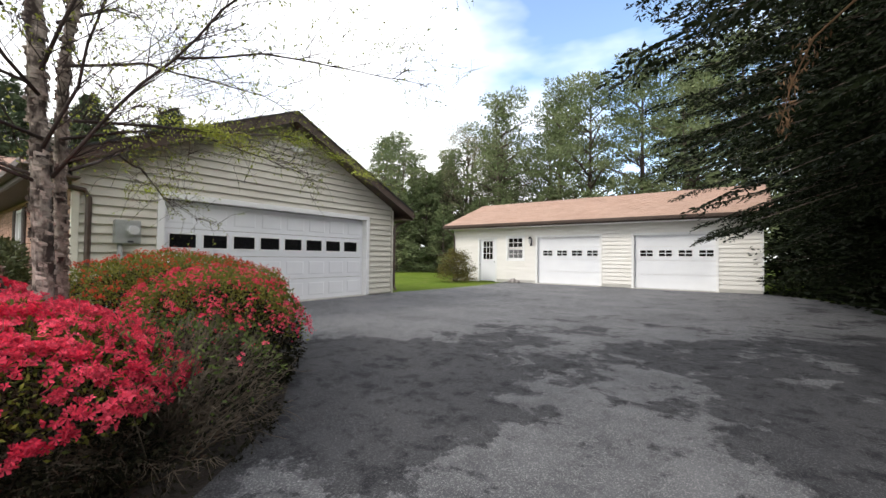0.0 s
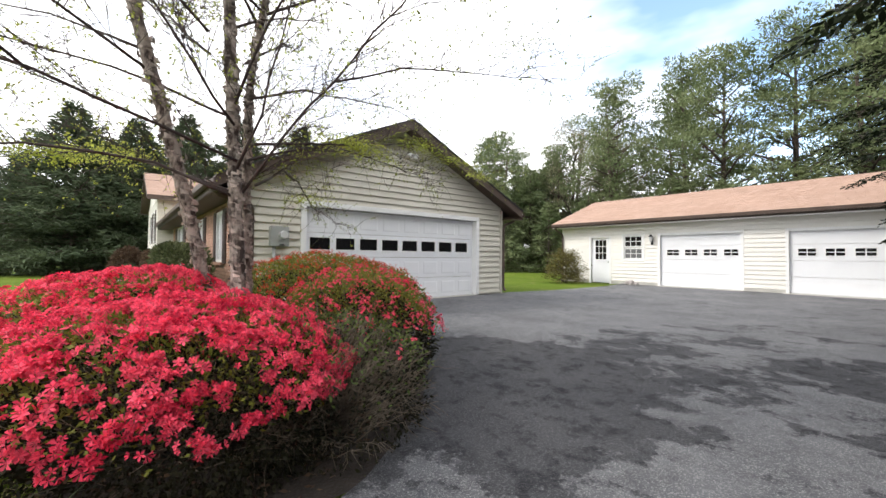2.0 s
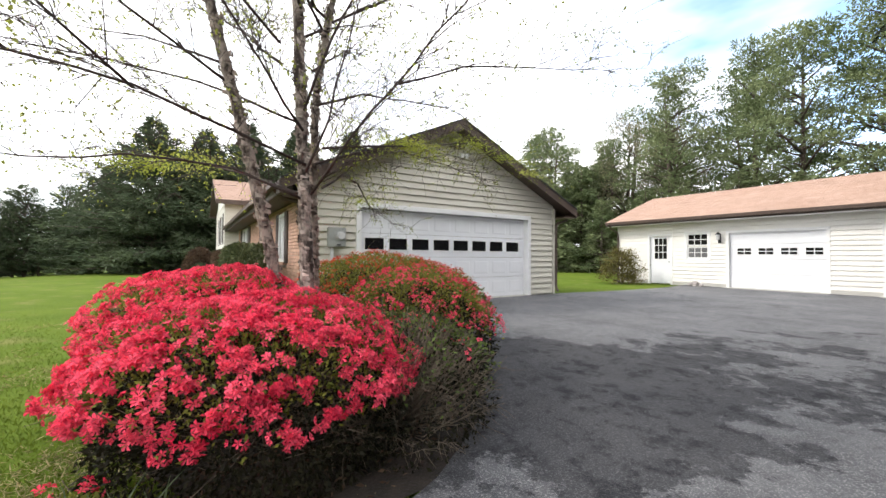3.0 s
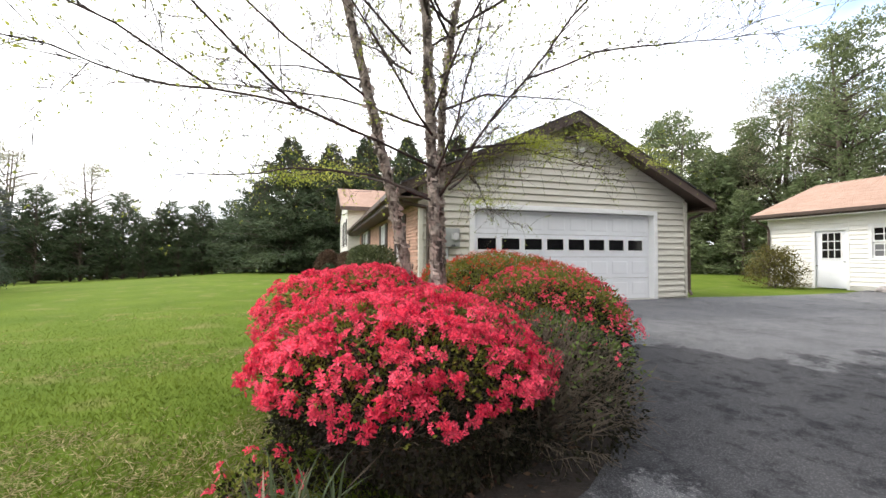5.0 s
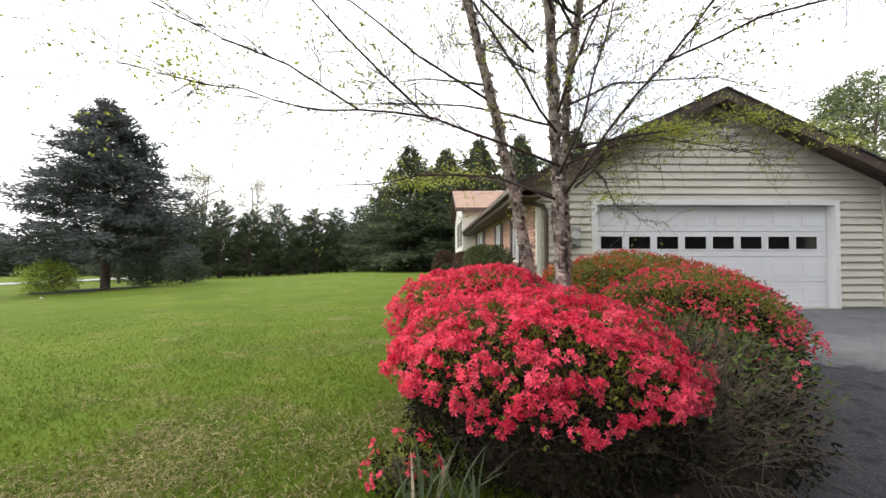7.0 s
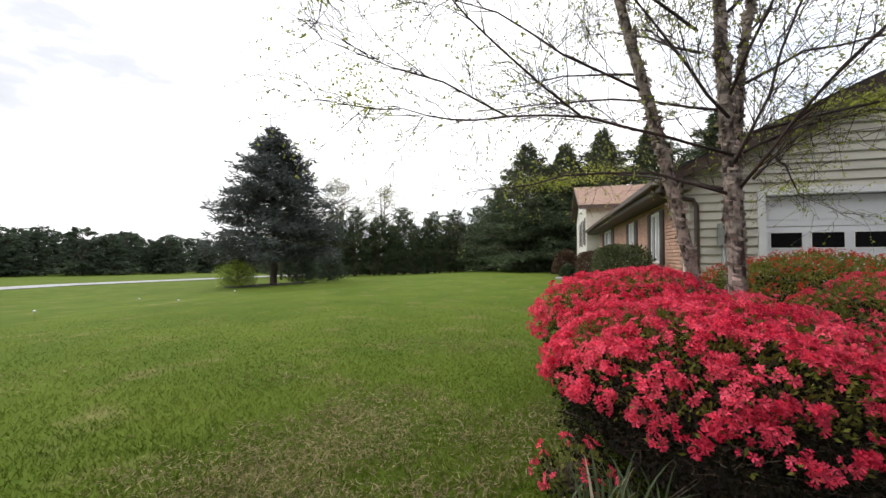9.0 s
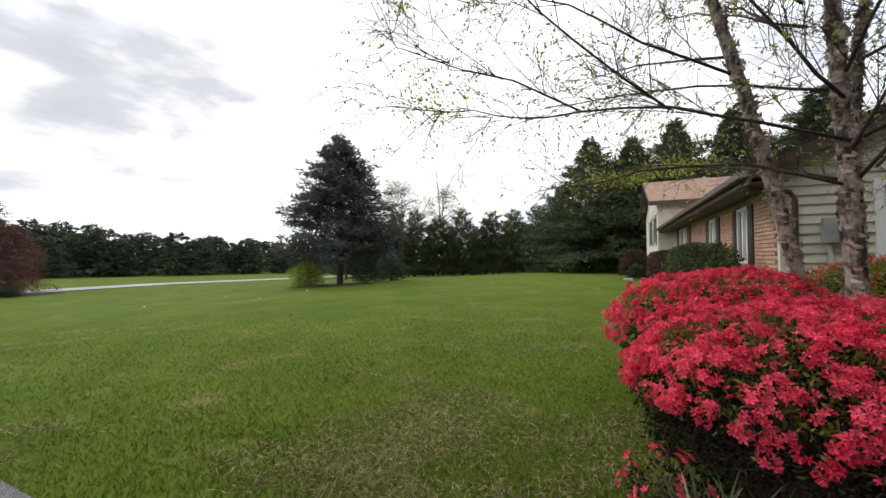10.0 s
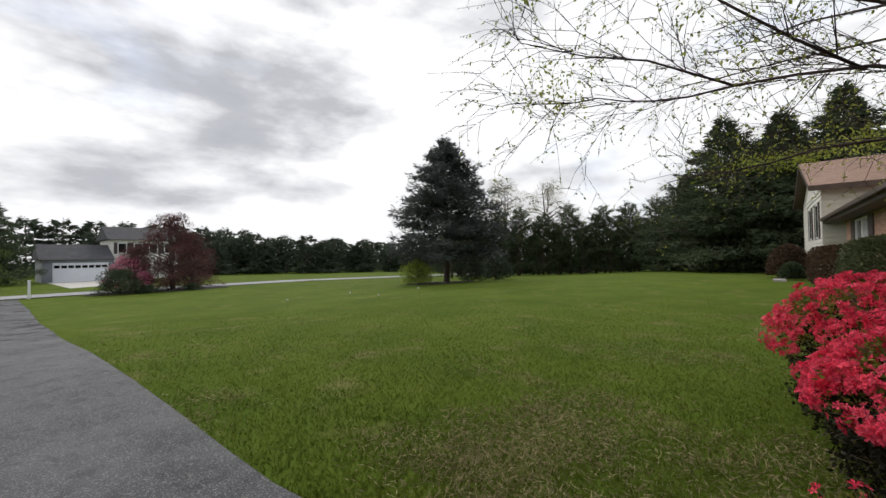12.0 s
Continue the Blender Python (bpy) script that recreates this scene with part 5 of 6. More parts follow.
# ---- azaleas ----
def mound(cx, cy, rx, ry, h, rng, n, low=-0.25, wob=0.12, seed=0, skirt=0.0):
    """Points on an uneven dome and their outward ways. skirt: how far the sides fall straight to the ground."""
    v = rng.normal(size=(n, 3))
    v /= np.linalg.norm(v, axis=1, keepdims=True)
    v[:, 2] = np.where(v[:, 2] < low, -v[:, 2], v[:, 2])
    k = np.array([1 + wob * noise.noise((a * 2.2 + seed, b * 2.2, c * 2.2)) + wob * 0.7 * noise.noise((a * 6 + seed, b * 6, c * 6)) for a, b, c in v])
    p = v * k[:, None]
    if skirt:
        flat = np.sqrt(np.maximum(0.2, 1 - v[:, 2] ** 2))
        p[:, :2] *= np.where(v[:, 2] < 0, 1 + skirt * (1 / flat - 1), 1.0)[:, None]
    zmid = h * 0.45
    return np.stack([cx + p[:, 0] * rx, cy + p[:, 1] * ry, zmid + p[:, 2] * (h - zmid)], 1), v


def blossoms(name, centres, ways, size, mat, parent, rng, label=""):
    """Open five-petalled flowers as one mesh: each petal a bent lozenge round its flower's way."""
    c, w = np.asarray(centres), np.asarray(ways, float)
    n = len(c)
    w = w / np.linalg.norm(w, axis=1, keepdims=True)
    u = np.cross(w, rng.normal(size=(n, 3)))
    u /= np.linalg.norm(u, axis=1, keepdims=True)
    s = np.cross(w, u)
    verts = np.empty((n, 5, 4, 3))
    sz = size * rng.uniform(0.75, 1.2, (n, 1))
    open_ = rng.uniform(0.2, 1.0, (n, 1))
    for k in range(5):
        a = 2 * math.pi * k / 5
        d = u * math.cos(a) + s * math.sin(a)
        q = -u * math.sin(a) + s * math.cos(a)
        verts[:, k, 0] = c
        verts[:, k, 1] = c + d * sz * 0.6 + q * sz * 0.27 + w * sz * open_
        verts[:, k, 2] = c + d * sz * 1.05 + w * sz * open_ * 0.75
        verts[:, k, 3] = c + d * sz * 0.6 - q * sz * 0.27 + w * sz * open_
    idx = np.arange(n * 5) * 4
    f = np.stack([np.stack([idx, idx + 1, idx + 2], 1), np.stack([idx, idx + 2, idx + 3], 1)], 1).reshape(-1, 3)
    m = len(f)
    me = bpy.data.meshes.new(name)
    me.vertices.add(n * 20)
    me.vertices.foreach_set("co", verts.reshape(-1))
    me.loops.add(m * 3)
    me.loops.foreach_set("vertex_index", f.reshape(-1).astype(np.int32))
    me.polygons.add(m)
    me.polygons.foreach_set("loop_start", np.arange(0, m * 3, 3, dtype=np.int32))
    me.polygons.foreach_set("loop_total", np.full(m, 3, dtype=np.int32))
    me.update(calc_edges=True)
    me.materials.append(mat)
    ob = new(name, me)
    ob.parent = parent
    return tagged(ob, label) if label else ob


def azalea(label, cx, cy, rx, ry, h, seed, trusses, n_leaf, n_twig, leaf="leaf_azalea", petal="blossom", low_bloom=-0.05, size=0.026, per=6, patchy=0.5, thick=0.85, skirt=-0.5, forks=3):
    rng = np.random.default_rng(seed)
    t = thing("azalea_bush", label, "azalea", "azaleas round the birch", at=(cx, cy, fall(cx, cy)))
    # stems from the root to the dome, forking
    runs = []
    tips, tv = mound(0, 0, rx * 0.97, ry * 0.97, h * 0.97, rng, n_twig, low=skirt, seed=seed, skirt=0.6)
    for p, v in zip(tips, tv):
        root = np.array([rng.normal(0, rx * 0.16), rng.normal(0, ry * 0.16), 0.0])
        mid = root + (p - root) * 0.5 + np.array([0, 0, -0.08 * h]) + rng.normal(0, 0.05, 3)
        mid[2] = max(mid[2], 0.04)
        q = p + v * rng.uniform(-0.02, 0.05) + rng.normal(0, 0.015, 3)
        runs.append(([tuple(root), tuple(mid), tuple(q)], [0.007 * thick, 0.0045 * thick, 0.0018 * thick]))
        for j in range(forks):
            f = rng.uniform(0.35, 0.9)
            st = mid + (q - mid) * f
            en = st + (v * rng.uniform(0.04, 0.13) + rng.normal(0, 0.06, 3)) * (rx + ry) * 0.5
            runs.append(([tuple(st), tuple((st + en) / 2 + rng.normal(0, 0.012, 3)), tuple(en)], [0.003 * thick, 0.0022 * thick, 0.001]))
    tagged(tubes("branchwork", runs, M["twig_grey"], t, sides=4), kind="stuff")
    p, v = mound(0, 0, rx, ry, h, rng, n_leaf, low=-0.25, seed=seed)
    p = p * (1.02 - np.abs(rng.normal(0, 0.08, (n_leaf, 1))))
    up = p[:, 2] > h * rng.uniform(0.36, 0.72, n_leaf)
    p, v = p[up], v[up]
    leaves("foliage", p, v + rng.normal(0, 0.7, p.shape), 0.034, 0.015, M[leaf], t, rng=rng)
    # near-black leaves down to the ground stand in for shade below the blossoms
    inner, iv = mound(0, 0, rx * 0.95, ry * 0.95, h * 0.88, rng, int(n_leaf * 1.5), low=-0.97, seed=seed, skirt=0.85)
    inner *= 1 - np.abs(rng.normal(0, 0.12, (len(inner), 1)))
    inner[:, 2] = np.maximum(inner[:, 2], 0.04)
    leaves("inner_foliage", inner, iv + rng.normal(0, 0.8, iv.shape), 0.032, 0.016, M["leaf_shade"], t, rng=rng)
    # flower trusses, denser in drifts
    if trusses:
        p, v = mound(0, 0, rx * 1.02, ry * 1.02, h * 1.02, rng, trusses * 3, low=low_bloom, seed=seed)
        keep = np.array([0.35 * noise.noise((a * 3.2 + seed * 1.7, b * 3.2, c * 3.2)) + noise.noise((a * 12 + seed, b * 12, c * 12)) for a, b, c in p]) + rng.normal(0, 0.10, len(p)) > patchy - 0.5
        keep &= v[:, 2] > low_bloom + rng.normal(0, 0.12, len(p))
        p, v = p[keep][:trusses], v[keep][:trusses]
        cs, ws = [], []
        for a, b in zip(p, v):
            k = rng.integers(max(2, per - 3), per + 2)
            out = b + np.array([0, 0, 0.45])
            d = out + rng.normal(0, 0.9, (k, 3))
            d /= np.linalg.norm(d, axis=1, keepdims=True)
            cs.append(a + d * rng.uniform(0.01, 0.05, (k, 1)))
            ws.append(d)
        if cs:
            tagged(blossoms("bloom", np.vstack(cs), np.vstack(ws), size, M[petal], t, rng), kind="stuff")
    return t


azalea("azalea covered in coral-pink blossoms beside the birch", -2.75, 0.79, 1.12, 0.95, 0.88, 91, 1600, 13000, 170, low_bloom=0.06, patchy=0.54, size=0.0225, per=5)
azalea("azalea covered in coral-pink blossoms at the lawn edge", -3.84, 0.62, 1.05, 0.9, 1.0, 92, 1300, 9000, 120, low_bloom=0.05, patchy=0.54, size=0.022, per=5)
azalea("azalea with small orange-red blossoms and fresh green leaves", -4.85, 2.62, 1.30, 1.12, 1.16, 93, 1150, 26000, 200, petal="blossom_red", size=0.0125, per=4, patchy=0.5)
azalea("azalea with red blossoms along the driveway", -3.42, 2.38, 0.90, 0.70, 1.02, 94, 700, 12000, 220, petal="blossom", size=0.0125, per=4, patchy=0.55)
azalea("twiggy half-bare azalea with few red blossoms", -2.40, 1.56, 0.75, 0.77, 0.80, 95, 30, 2200, 330, leaf="leaf_shrub", petal="blossom", size=0.016, per=3, low_bloom=0.5, thick=0.7, skirt=-0.4, forks=6)
azalea("small low azalea with red blossoms in dry grass", -1.99, -0.06, 0.18, 0.17, 0.22, 96, 15, 200, 22, per=3, patchy=0.1, size=0.022)


def iris_clump():
    rng = random.Random(17)
    t = thing("iris_clump", "clump of grey-green strap leaves, some dry and bent", "plant", at=(-1.74, 0.1, fall(-1.74, 0)))
    for k in range(44):
        a, ln = rng.uniform(0, 6.28), rng.uniform(0.22, 0.40)
        root = Vector((rng.uniform(-0.1, 0.1), rng.uniform(-0.2, 0.2), 0))
        d = Vector((math.cos(a), math.sin(a), 0))
        bend = rng.uniform(0.05, 0.35)
        s = Vector((-d.y, d.x, 0)) * rng.uniform(0.005, 0.009)
        verts, faces = [], []
        for i in range(7):
            f = i / 6
            p = root + d * (bend * f * f * ln * 2) + Vector((0, 0, ln * (f - 0.45 * bend * f * f * 2)))
            w = s * (1 - f ** 3)
            verts += [p - w, p + d * 0.003, p + w]
        for i in range(6):
            o = i * 3
            faces += [(o, o + 1, o + 4, o + 3), (o + 1, o + 2, o + 5, o + 4)]
        raw("blade", [tuple(v) for v in verts], faces, M["iris_dry" if k % 9 == 0 else "iris"], t, smooth=True)


iris_clump()


def dandelions():
    for x, y in ((-7.3, -9.0), (-5.7, -11.2), (-10.5, -10.4), (-8.4, -11.8)):
        t = thing("dandelion", "white dandelion seed head in the lawn", "flower", "dandelions in the lawn", at=(x, y, fall(x, y) - 0.02))
        tubes("stem", [([(0, 0, 0), (0.01, 0, 0.1), (0.012, 0.005, 0.18)], [0.003, 0.0025, 0.002])], M["grass_blade"], t, sides=5)
        bm = bmesh.new()
        bmesh.ops.create_icosphere(bm, subdivisions=2, radius=0.03, matrix=Matrix.Translation((0.012, 0.005, 0.2)))
        part("seed_head", bm, M["lens_glass"], t, smooth=True)


dandelions()


# ---- river birch ----
def birch():
    rng = random.Random(23)
    nr = np.random.default_rng(23)
    t = thing("birch_tree", "multi-stemmed birch with peeling bark and sparse young leaves", "tree", at=(-3.47, 1.3, 0))
    o = Vector((3.47, -1.3, 0))
    stems = [([(-3.44, 1.27, -0.15), (-3.41, 1.24, 0.8), (-3.38, 1.19, 1.8), (-3.36, 1.14, 2.7), (-3.33, 1.06, 4.2), (-3.3, 1.05, 6.8), (-3.2, 1.0, 9.2)], [0.076, 0.058, 0.051, 0.046, 0.039, 0.028, 0.01]),
             ([(-3.66, 1.2, -0.15), (-3.67, 1.05, 0.78), (-3.6, 0.82, 1.81), (-3.5, 0.58, 2.7), (-3.42, 0.2, 4.2), (-3.3, -0.2, 6.4), (-3.2, -0.4, 8.4)], [0.068, 0.052, 0.047, 0.043, 0.036, 0.024, 0.01]),
             ([(-3.71, 1.41, -0.15), (-3.69, 1.37, 0.8), (-3.62, 1.33, 1.8), (-3.52, 1.32, 2.6), (-3.45, 1.42, 3.4), (-3.5, 1.9, 5.2), (-3.5, 2.2, 7.4)], [0.052, 0.04, 0.036, 0.031, 0.026, 0.018, 0.008])]
    for pts, radii in stems:
        dense_p, dense_r = [], []
        for i in range(len(pts) - 1):
            a, b = Vector(pts[i]), Vector(pts[i + 1])
            for k in range(6):
                f = k / 6
                wob = 0.012 * radii[i] / 0.08
                dense_p.append(tuple(a.lerp(b, f) + o + Vector((rng.uniform(-wob, wob), rng.uniform(-wob, wob), 0))))
                dense_r.append((radii[i] * (1 - f) + radii[i + 1] * f) * rng.uniform(0.93, 1.07))
        stem = tubes("stem", [(dense_p, dense_r)], M["bark_birch"], t, sides=12)
        # curls of loose bark
        verts, faces = [], []
        for q in range(820):
            k = rng.randrange(2, min(30, len(dense_p) - 1))
            p, r = Vector(dense_p[k]) + Vector((0, 0, rng.uniform(-0.1, 0.1))), dense_r[k]
            a = rng.uniform(0, 6.28)
            wdt, hgt = rng.uniform(0.015, 0.06), rng.uniform(0.012, 0.055)
            base, curl = len(verts), rng.uniform(0, 1.3)
            for i in range(4):
                aa = a + i / 3 * wdt / r
                lift = r * 1.02 + 0.012 * (i / 3) ** 2 * (0.3 + curl)
                d = Vector((math.cos(aa), math.sin(aa), 0))
                verts += [tuple(p + d * lift), tuple(p + d * (lift + 0.004) + Vector((0, 0, hgt * (1 - 0.2 * i))))]
            for i in range(3):
                faces.append((base + 2 * i, base + 2 * i + 2, base + 2 * i + 3, base + 2 * i + 1))
        tagged(raw("bark_curl", verts, faces, M["bark_flake"], stem), kind="stuff")
    # main boughs
    boughs = [
        [(-3.33, 1.19, 1.90), (-3.04, 0.64, 1.99), (-2.75, 0.08, 2.09), (-2.93, -0.48, 2.23), (-3.11, -1.00, 2.31), (-2.93, -1.36, 2.36), (-2.55, -1.64, 2.30)],
        [(-2.75, 0.08, 2.09), (-2.49, -0.48, 2.52), (-2.33, -0.92, 3.01), (-2.22, -1.36, 3.56)],
        [(-2.93, -0.48, 2.23), (-2.76, -0.92, 2.47), (-2.55, -1.31, 2.58), (-2.22, -1.58, 2.60)],
        [(-3.37, 1.25, 1.65), (-3.04, 1.47, 2.09), (-2.66, 1.72, 2.48), (-2.28, 1.86, 2.74), (-1.90, 2.08, 3.12), (-1.46, 2.30, 3.67)],
        [(-2.66, 1.72, 2.48), (-2.49, 2.24, 2.69), (-2.55, 2.97, 2.92), (-2.55, 3.63, 3.07), (-2.44, 4.30, 3.18)],
        [(-3.42, 1.30, 1.94), (-3.74, 1.86, 2.19), (-4.07, 2.52, 2.36), (-4.37, 3.15, 2.42), (-4.55, 3.74, 2.36), (-4.72, 4.41, 2.47)],
        [(-3.42, 1.36, 1.73), (-3.96, 1.75, 2.01), (-4.50, 2.08, 1.99), (-5.00, 2.43, 1.83), (-5.15, 2.58, 1.76)],
        [(-3.36, 1.19, 1.60), (-3.42, 0.64, 1.83), (-3.52, -0.03, 1.86), (-3.74, -0.59, 1.81), (-3.85, -1.03, 1.79)],
        [(-3.33, 1.17, 2.19), (-3.20, 0.86, 2.58), (-3.04, 0.52, 2.96), (-2.87, 0.14, 3.45), (-2.66, -0.25, 4.10)],
        [(-3.31, 1.19, 1.83), (-3.09, 1.32, 2.25), (-2.82, 1.36, 2.74), (-2.66, 1.47, 3.23)],
        [(-3.31, 1.17, 2.36), (-2.93, 1.30, 2.90), (-2.49, 1.52, 3.45), (-2.00, 1.75, 4.21)],
        [(-3.36, 1.19, 2.25), (-3.63, 0.69, 2.47), (-3.85, 0.08, 2.63), (-3.96, -0.48, 2.69), (-4.07, -0.92, 2.74)],
        [(-3.42, 1.30, 2.47), (-3.74, 1.86, 2.79), (-4.07, 2.52, 3.01), (-4.28, 3.30, 3.12), (-4.39, 4.08, 3.07)],
        [(-3.52, 0.64, 2.52), (-3.31, -0.03, 2.85), (-3.09, -0.59, 3.18), (-2.87, -1.14, 3.34)],
        [(-3.52, 0.58, 2.69), (-4.07, 0.19, 3.01), (-4.61, -0.25, 3.23), (-4.93, -0.70, 3.34)],
        [(-3.36, 1.25, 2.74), (-3.85, 1.63, 3.23), (-4.39, 1.97, 3.56), (-5.04, 2.30, 3.78)],
        [(-3.31, 1.13, 3.23), (-2.76, 0.75, 3.78), (-2.33, 0.41, 4.21), (-2.00, -0.03, 4.54)],
        [(-3.36, 1.41, 3.23), (-2.87, 2.19, 3.67), (-2.55, 2.97, 3.99), (-2.22, 3.85, 4.21)],
    ]
    boughs += [
        [(-3.42, 1.36, 2.09), (-3.72, 2.41, 2.36), (-4.28, 3.41, 2.69), (-4.77, 4.30, 2.90), (-5.15, 5.30, 2.85), (-5.43, 6.19, 2.74)],
        [(-3.42, 1.19, 1.65), (-4.07, 0.75, 1.92), (-4.72, 0.30, 2.12), (-5.26, -0.14, 2.12), (-5.69, -0.70, 2.03)],
    ]
    for k in range(50):
        z = rng.uniform(2.7, 7.6)
        a = rng.uniform(0, 6.28)
        st = Vector((-3.35, 0.75 + 0.07 * k / 5, z))
        ln = rng.uniform(1.3, 2.6) * (1 - (z - 3.2) / 9)
        boughs.append([tuple(st + Vector((math.cos(a) * ln * f, math.sin(a) * ln * f, ln * (0.75 * f - 0.1 * f * f)))) for f in (0, 0.33, 0.66, 1)])
    main, twig, lc, lw = [], [], [], []

    def grow(pts, r0, depth):
        n = len(pts)
        for i in range(n - 1):
            a, b = Vector(pts[i]), Vector(pts[i + 1])
            ln = (b - a).length
            count = rng.randint(3, 5) if depth == 0 else rng.randint(1, 2)
            for q in range(count):
                f = rng.random()
                p = a.lerp(b, f)
                side = Vector((rng.gauss(0, 1), rng.gauss(0, 1), rng.gauss(0.1, 0.6))).normalized()
                d = ((b - a).normalized() * 0.9 + side * 0.8).normalized()
                sub = rng.uniform(0.35, 0.95) * (0.85 if depth == 0 else 0.5)
                m1 = p + d * sub * 0.5 + Vector((rng.gauss(0, 0.03), rng.gauss(0, 0.03), 0.04))
                m2 = p + d * sub + Vector((rng.gauss(0, 0.06), rng.gauss(0, 0.06), rng.uniform(-0.06, 0.06)))
                run = [tuple(p), tuple(m1), tuple(m2)]
                twig.append(([tuple(Vector(x) + o) for x in run], [0.0045 if depth == 0 else 0.0025, 0.003 if depth == 0 else 0.0018, 0.001]))
                if depth < 2:
                    grow(run, 0, depth + 1)
                if depth >= 1 or rng.random() < 0.5:
                    for z in range(rng.randint(2, 5)):
                        g = rng.uniform(0.3, 1.0)
                        c = m1.lerp(m2, g)
                        lc.append(tuple(c + o))
                        lw.append((rng.gauss(0, 0.6), rng.gauss(0, 0.6), rng.gauss(-0.55, 0.4)))

    for pts in boughs:
        smooth = []
        for i in range(len(pts) - 1):
            a, b = Vector(pts[i]), Vector(pts[i + 1])
            for f in (0, 0.5):
                smooth.append(tuple(a.lerp(b, f) + o + (Vector((rng.gauss(0, 0.012), rng.gauss(0, 0.012), rng.gauss(0, 0.012))) if i + f > 0 else Vector())))
        smooth.append(tuple(Vector(pts[-1]) + o))
        ln = len(smooth)
        # boughs that fork from another bough start thinner
        thick = 0.0112 if math.hypot(pts[0][0] + 3.37, pts[0][1] - 1.1) < 0.7 else 0.0075
        main.append((smooth, [thick * (1 - 0.85 * i / (ln - 1)) + 0.0018 for i in range(ln)]))
        grow(pts, 0.02, 0)
    for run in main:
        tubes("bough", [run], M["twig"], t, sides=7)
    tubes("twigwork", twig, M["twig"], t, sides=3)
    leaves("foliage", lc, lw, 0.025, 0.016, M["leaf_birch"], t, rng=nr)
    # denser young leaves on the low boughs before the gable
    cs, ws = [], []
    for c, n, s in (((-3.74, 2.41, 2.36), 420, (0.12, 0.35, 0.07)), ((-4.50, 3.85, 2.79), 210, (0.12, 0.4, 0.08)), ((-5.04, 5.08, 2.87), 190, (0.12, 0.5, 0.07)), ((-5.37, 5.96, 2.77), 160, (0.1, 0.3, 0.07)), ((-5.26, -0.14, 2.12), 420, (0.2, 0.45, 0.09)), ((-4.61, 0.41, 2.09), 220, (0.2, 0.3, 0.08)), ((-4.37, 3.08, 2.43), 120, (0.2, 0.4, 0.06)), ((-4.93, 2.41, 1.87), 70, (0.15, 0.2, 0.06)),
                    ((-2.55, -1.58, 2.36), 120, (0.3, 0.2, 0.15))):
        n = int(n * 2.0)
        q = nr.normal(0, 0.6, (n, 3)) * s + np.array(c) + np.array(o)
        cs.append(q)
        ws.append(nr.normal(0, 0.6, (n, 3)) + [0, 0, -0.4])
    leaves("low_foliage", np.vstack(cs), np.vstack(ws), 0.029, 0.018, M["leaf_birch_low"], t, rng=nr)


birch()


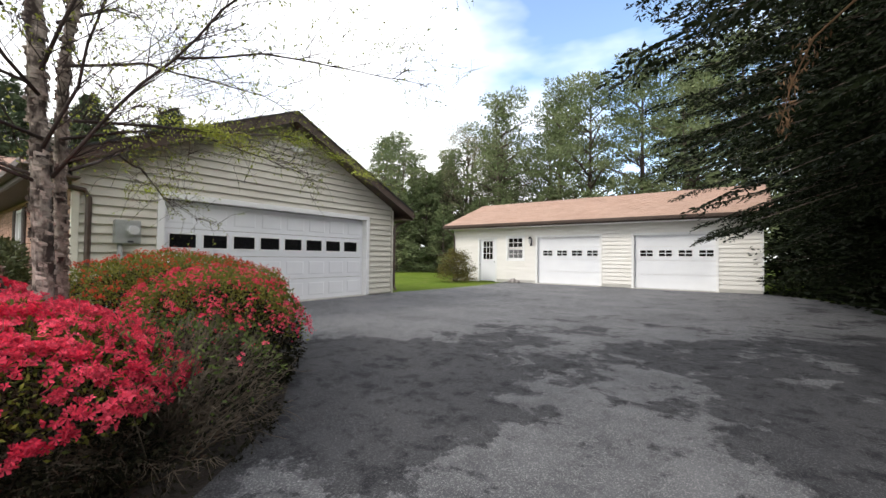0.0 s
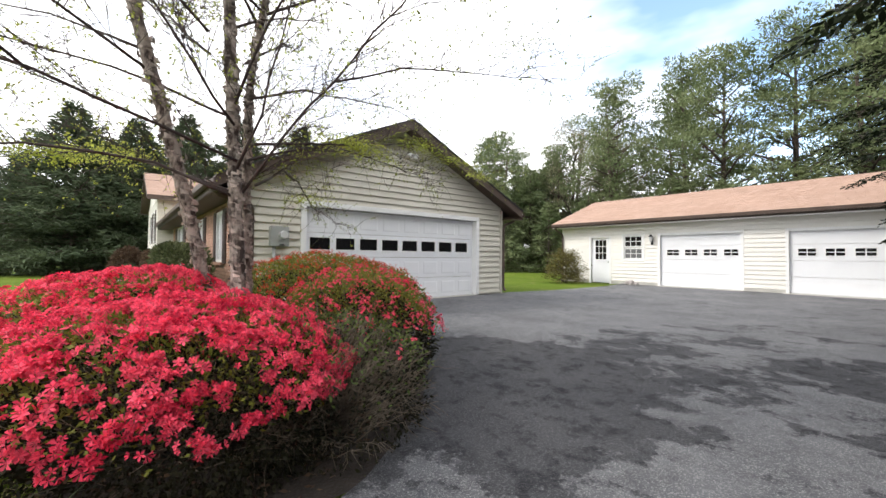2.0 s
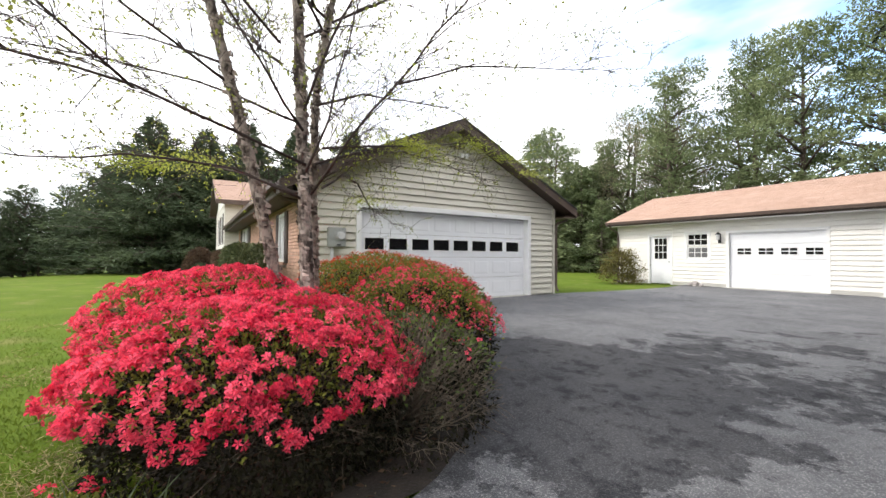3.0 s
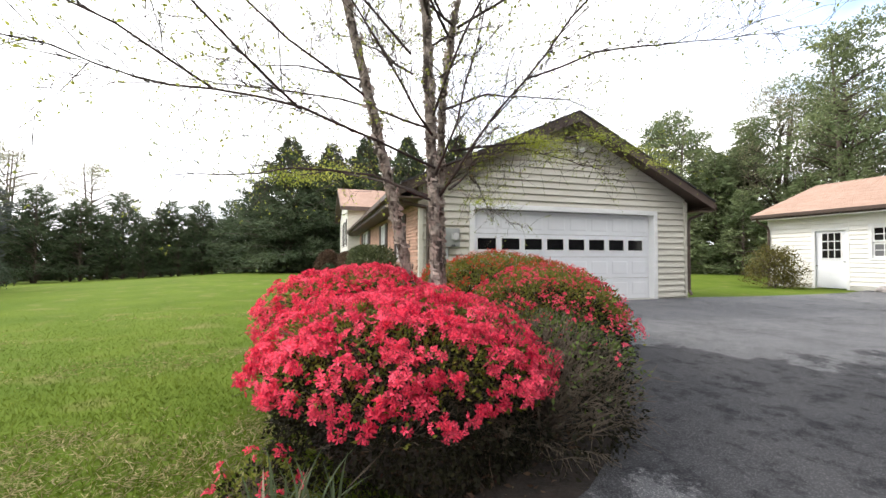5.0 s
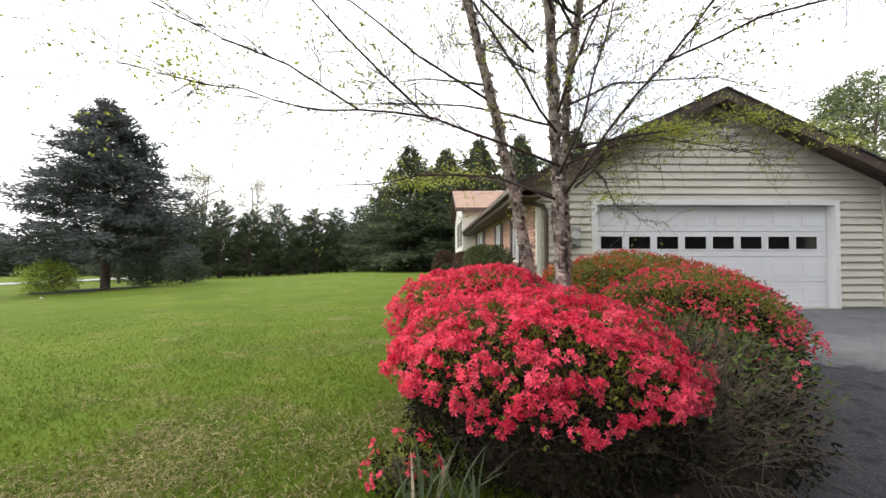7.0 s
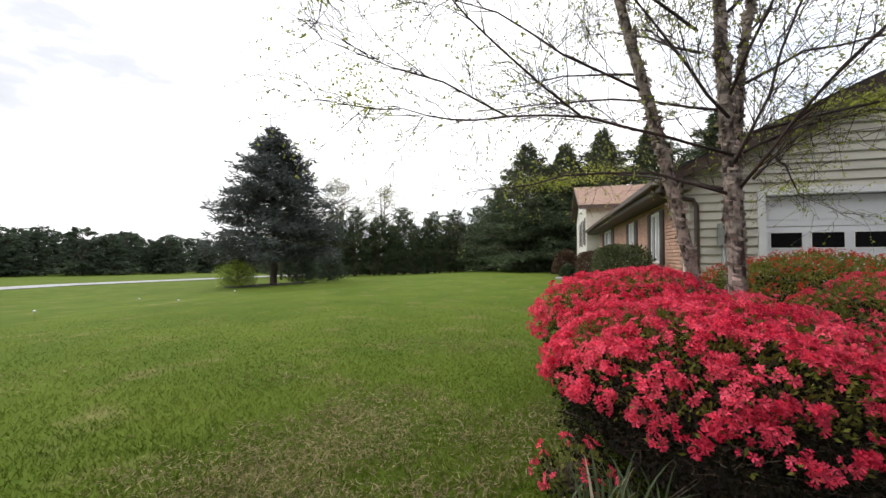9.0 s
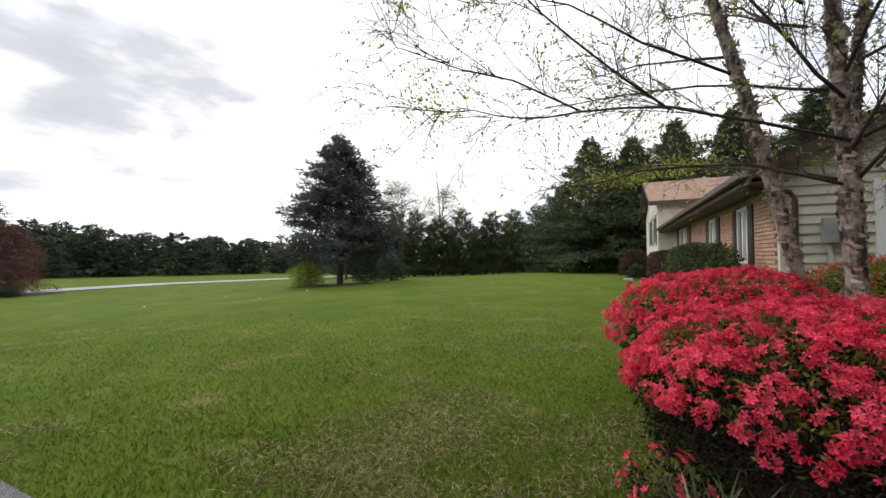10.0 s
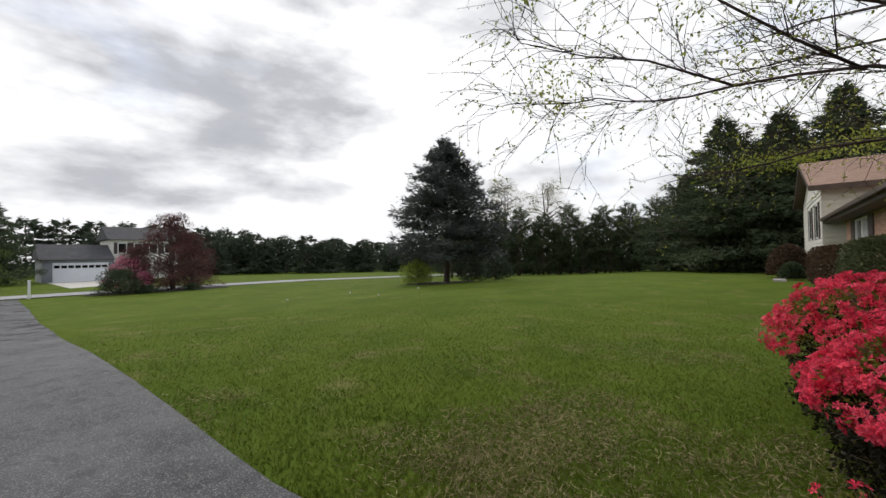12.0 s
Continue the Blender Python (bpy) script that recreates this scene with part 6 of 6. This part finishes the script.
# ---- grass ----
def grass():
    rng = np.random.default_rng(77)
    n = 330000
    r = 0.6 + 16 * rng.random(n) ** 1.5
    a = rng.uniform(math.radians(120), math.radians(285), n)
    x, y = -0.3 + r * np.cos(a), -0.2 + r * np.sin(a)
    edge_y = np.array([p[1] for p in DRIVE_EDGE[:11]])
    edge_x = np.array([p[0] for p in DRIVE_EDGE[:11]])
    lim = np.interp(y, edge_y, edge_x)
    bedm = ((x + 3.3) / 1.6) ** 2 + ((y - 1.5) / 1.3) ** 2 > 1
    keep = (x < lim - 0.02 + rng.normal(0, 0.03, n)) & bedm & (y < 2.0) & ((x > -7.5) | (y < 0.9))
    x, y = x[keep], y[keep]
    z = np.array([fall(p, q) + 0.02 * noise.noise((p * 0.2, q * 0.2, 0)) - 0.022 for p, q in zip(x, y)])
    m = len(x)
    way = np.stack([rng.normal(0, 0.7, m), rng.normal(0, 0.7, m), np.ones(m)], 1)
    d = np.hypot(x, y)
    ln = rng.uniform(0.018, 0.042, m) * np.clip(1.35 - d / 16, 0.25, 1.2)
    ob = leaves("lawn_grass", np.stack([x, y, z], 1), way, ln, 0.0045, M["grass_blade"], None, rng=rng)
    tagged(ob, "short mown grass blades of the lawn", "grass", kind="stuff")
    # dry straw blades in drifts, mostly near the shrubs and the drive
    dry = np.array([noise.noise((p * 0.9, q * 0.9, 5)) + 0.6 * noise.noise((p * 3, q * 3, 9)) for p, q in zip(x, y)])
    close = np.exp(-(((x + 2.0) / 1.6) ** 2 + ((y + 0.9) / 1.2) ** 2))
    pick = (dry + 0.6 * close + rng.normal(0, 0.3, m) > 0.62) & (d < 9)
    q = int(pick.sum())
    flat = np.stack([rng.normal(0, 1, q), rng.normal(0, 1, q), rng.uniform(0.1, 0.6, q)], 1)
    ob = leaves("dry_grass", np.stack([x[pick] + rng.normal(0, 0.03, q), y[pick] + rng.normal(0, 0.03, q), z[pick] + 0.012], 1), flat, rng.uniform(0.03, 0.07, q), 0.005, M["straw"], None, rng=rng)
    tagged(ob, "dry straw-coloured blades lying in the lawn", "grass", kind="stuff")


grass()


# ---- bricks of the house front ----
def bricks():
    bw, bh, joint = 0.2, 0.062, 0.011
    bm = bmesh.new()
    box(bm, 0, bw, 0, 0.095, 0, bh)
    bmesh.ops.bevel(bm, geom=[e for e in bm.edges if all(v.co.y < 0.01 for v in e.verts)], offset=0.004, segments=1, affect="EDGES")
    me = bpy.data.meshes.new("brick")
    bm.to_mesh(me)
    bm.free()
    me.materials.append(M["brick"])
    wins = [(-10.47, -9.54, 0.88, 2.14), (-13.35, -12.32, 0.88, 2.14), (-19.28, -17.02, 0.53, 2.22)]
    rng = random.Random(3)
    near, rest_v, rest_f = 0, [], []
    count = 0
    for i in range(int(13.1 / (bw + joint))):
        for j in range(int(2.33 / (bh + joint))):
            x = GX - 0.17 - (i + 1) * (bw + joint) + (0.5 * bw if j % 2 else 0)
            z = 0.02 + j * (bh + joint)
            if x + bw > GX - 0.165:
                continue
            if any(x + bw > a and x < b and z + bh > c and z < d for a, b, c, d in wins):
                continue
            y = GY0 + rng.uniform(-0.003, 0.003)
            if count < 300 and z > 0.9:
                ob = new("brick", me)
                ob.parent = BRICK_WALL
                ob.location = (x, y, z)
                count += 1
            else:
                o = len(rest_v)
                rest_v += [(x, y, z), (x + bw, y, z), (x + bw, y, z + bh), (x, y, z + bh), (x, y + 0.09, z), (x + bw, y + 0.09, z), (x + bw, y + 0.09, z + bh), (x, y + 0.09, z + bh)]
                rest_f += [(o, o + 1, o + 2, o + 3), (o + 3, o + 2, o + 6, o + 7), (o, o + 4, o + 5, o + 1), (o + 1, o + 5, o + 6, o + 2), (o, o + 3, o + 7, o + 4)]
    tagged(raw("brickwork", rest_v, rest_f, M["brick_rest"], BRICK_WALL), kind="stuff")


bricks()
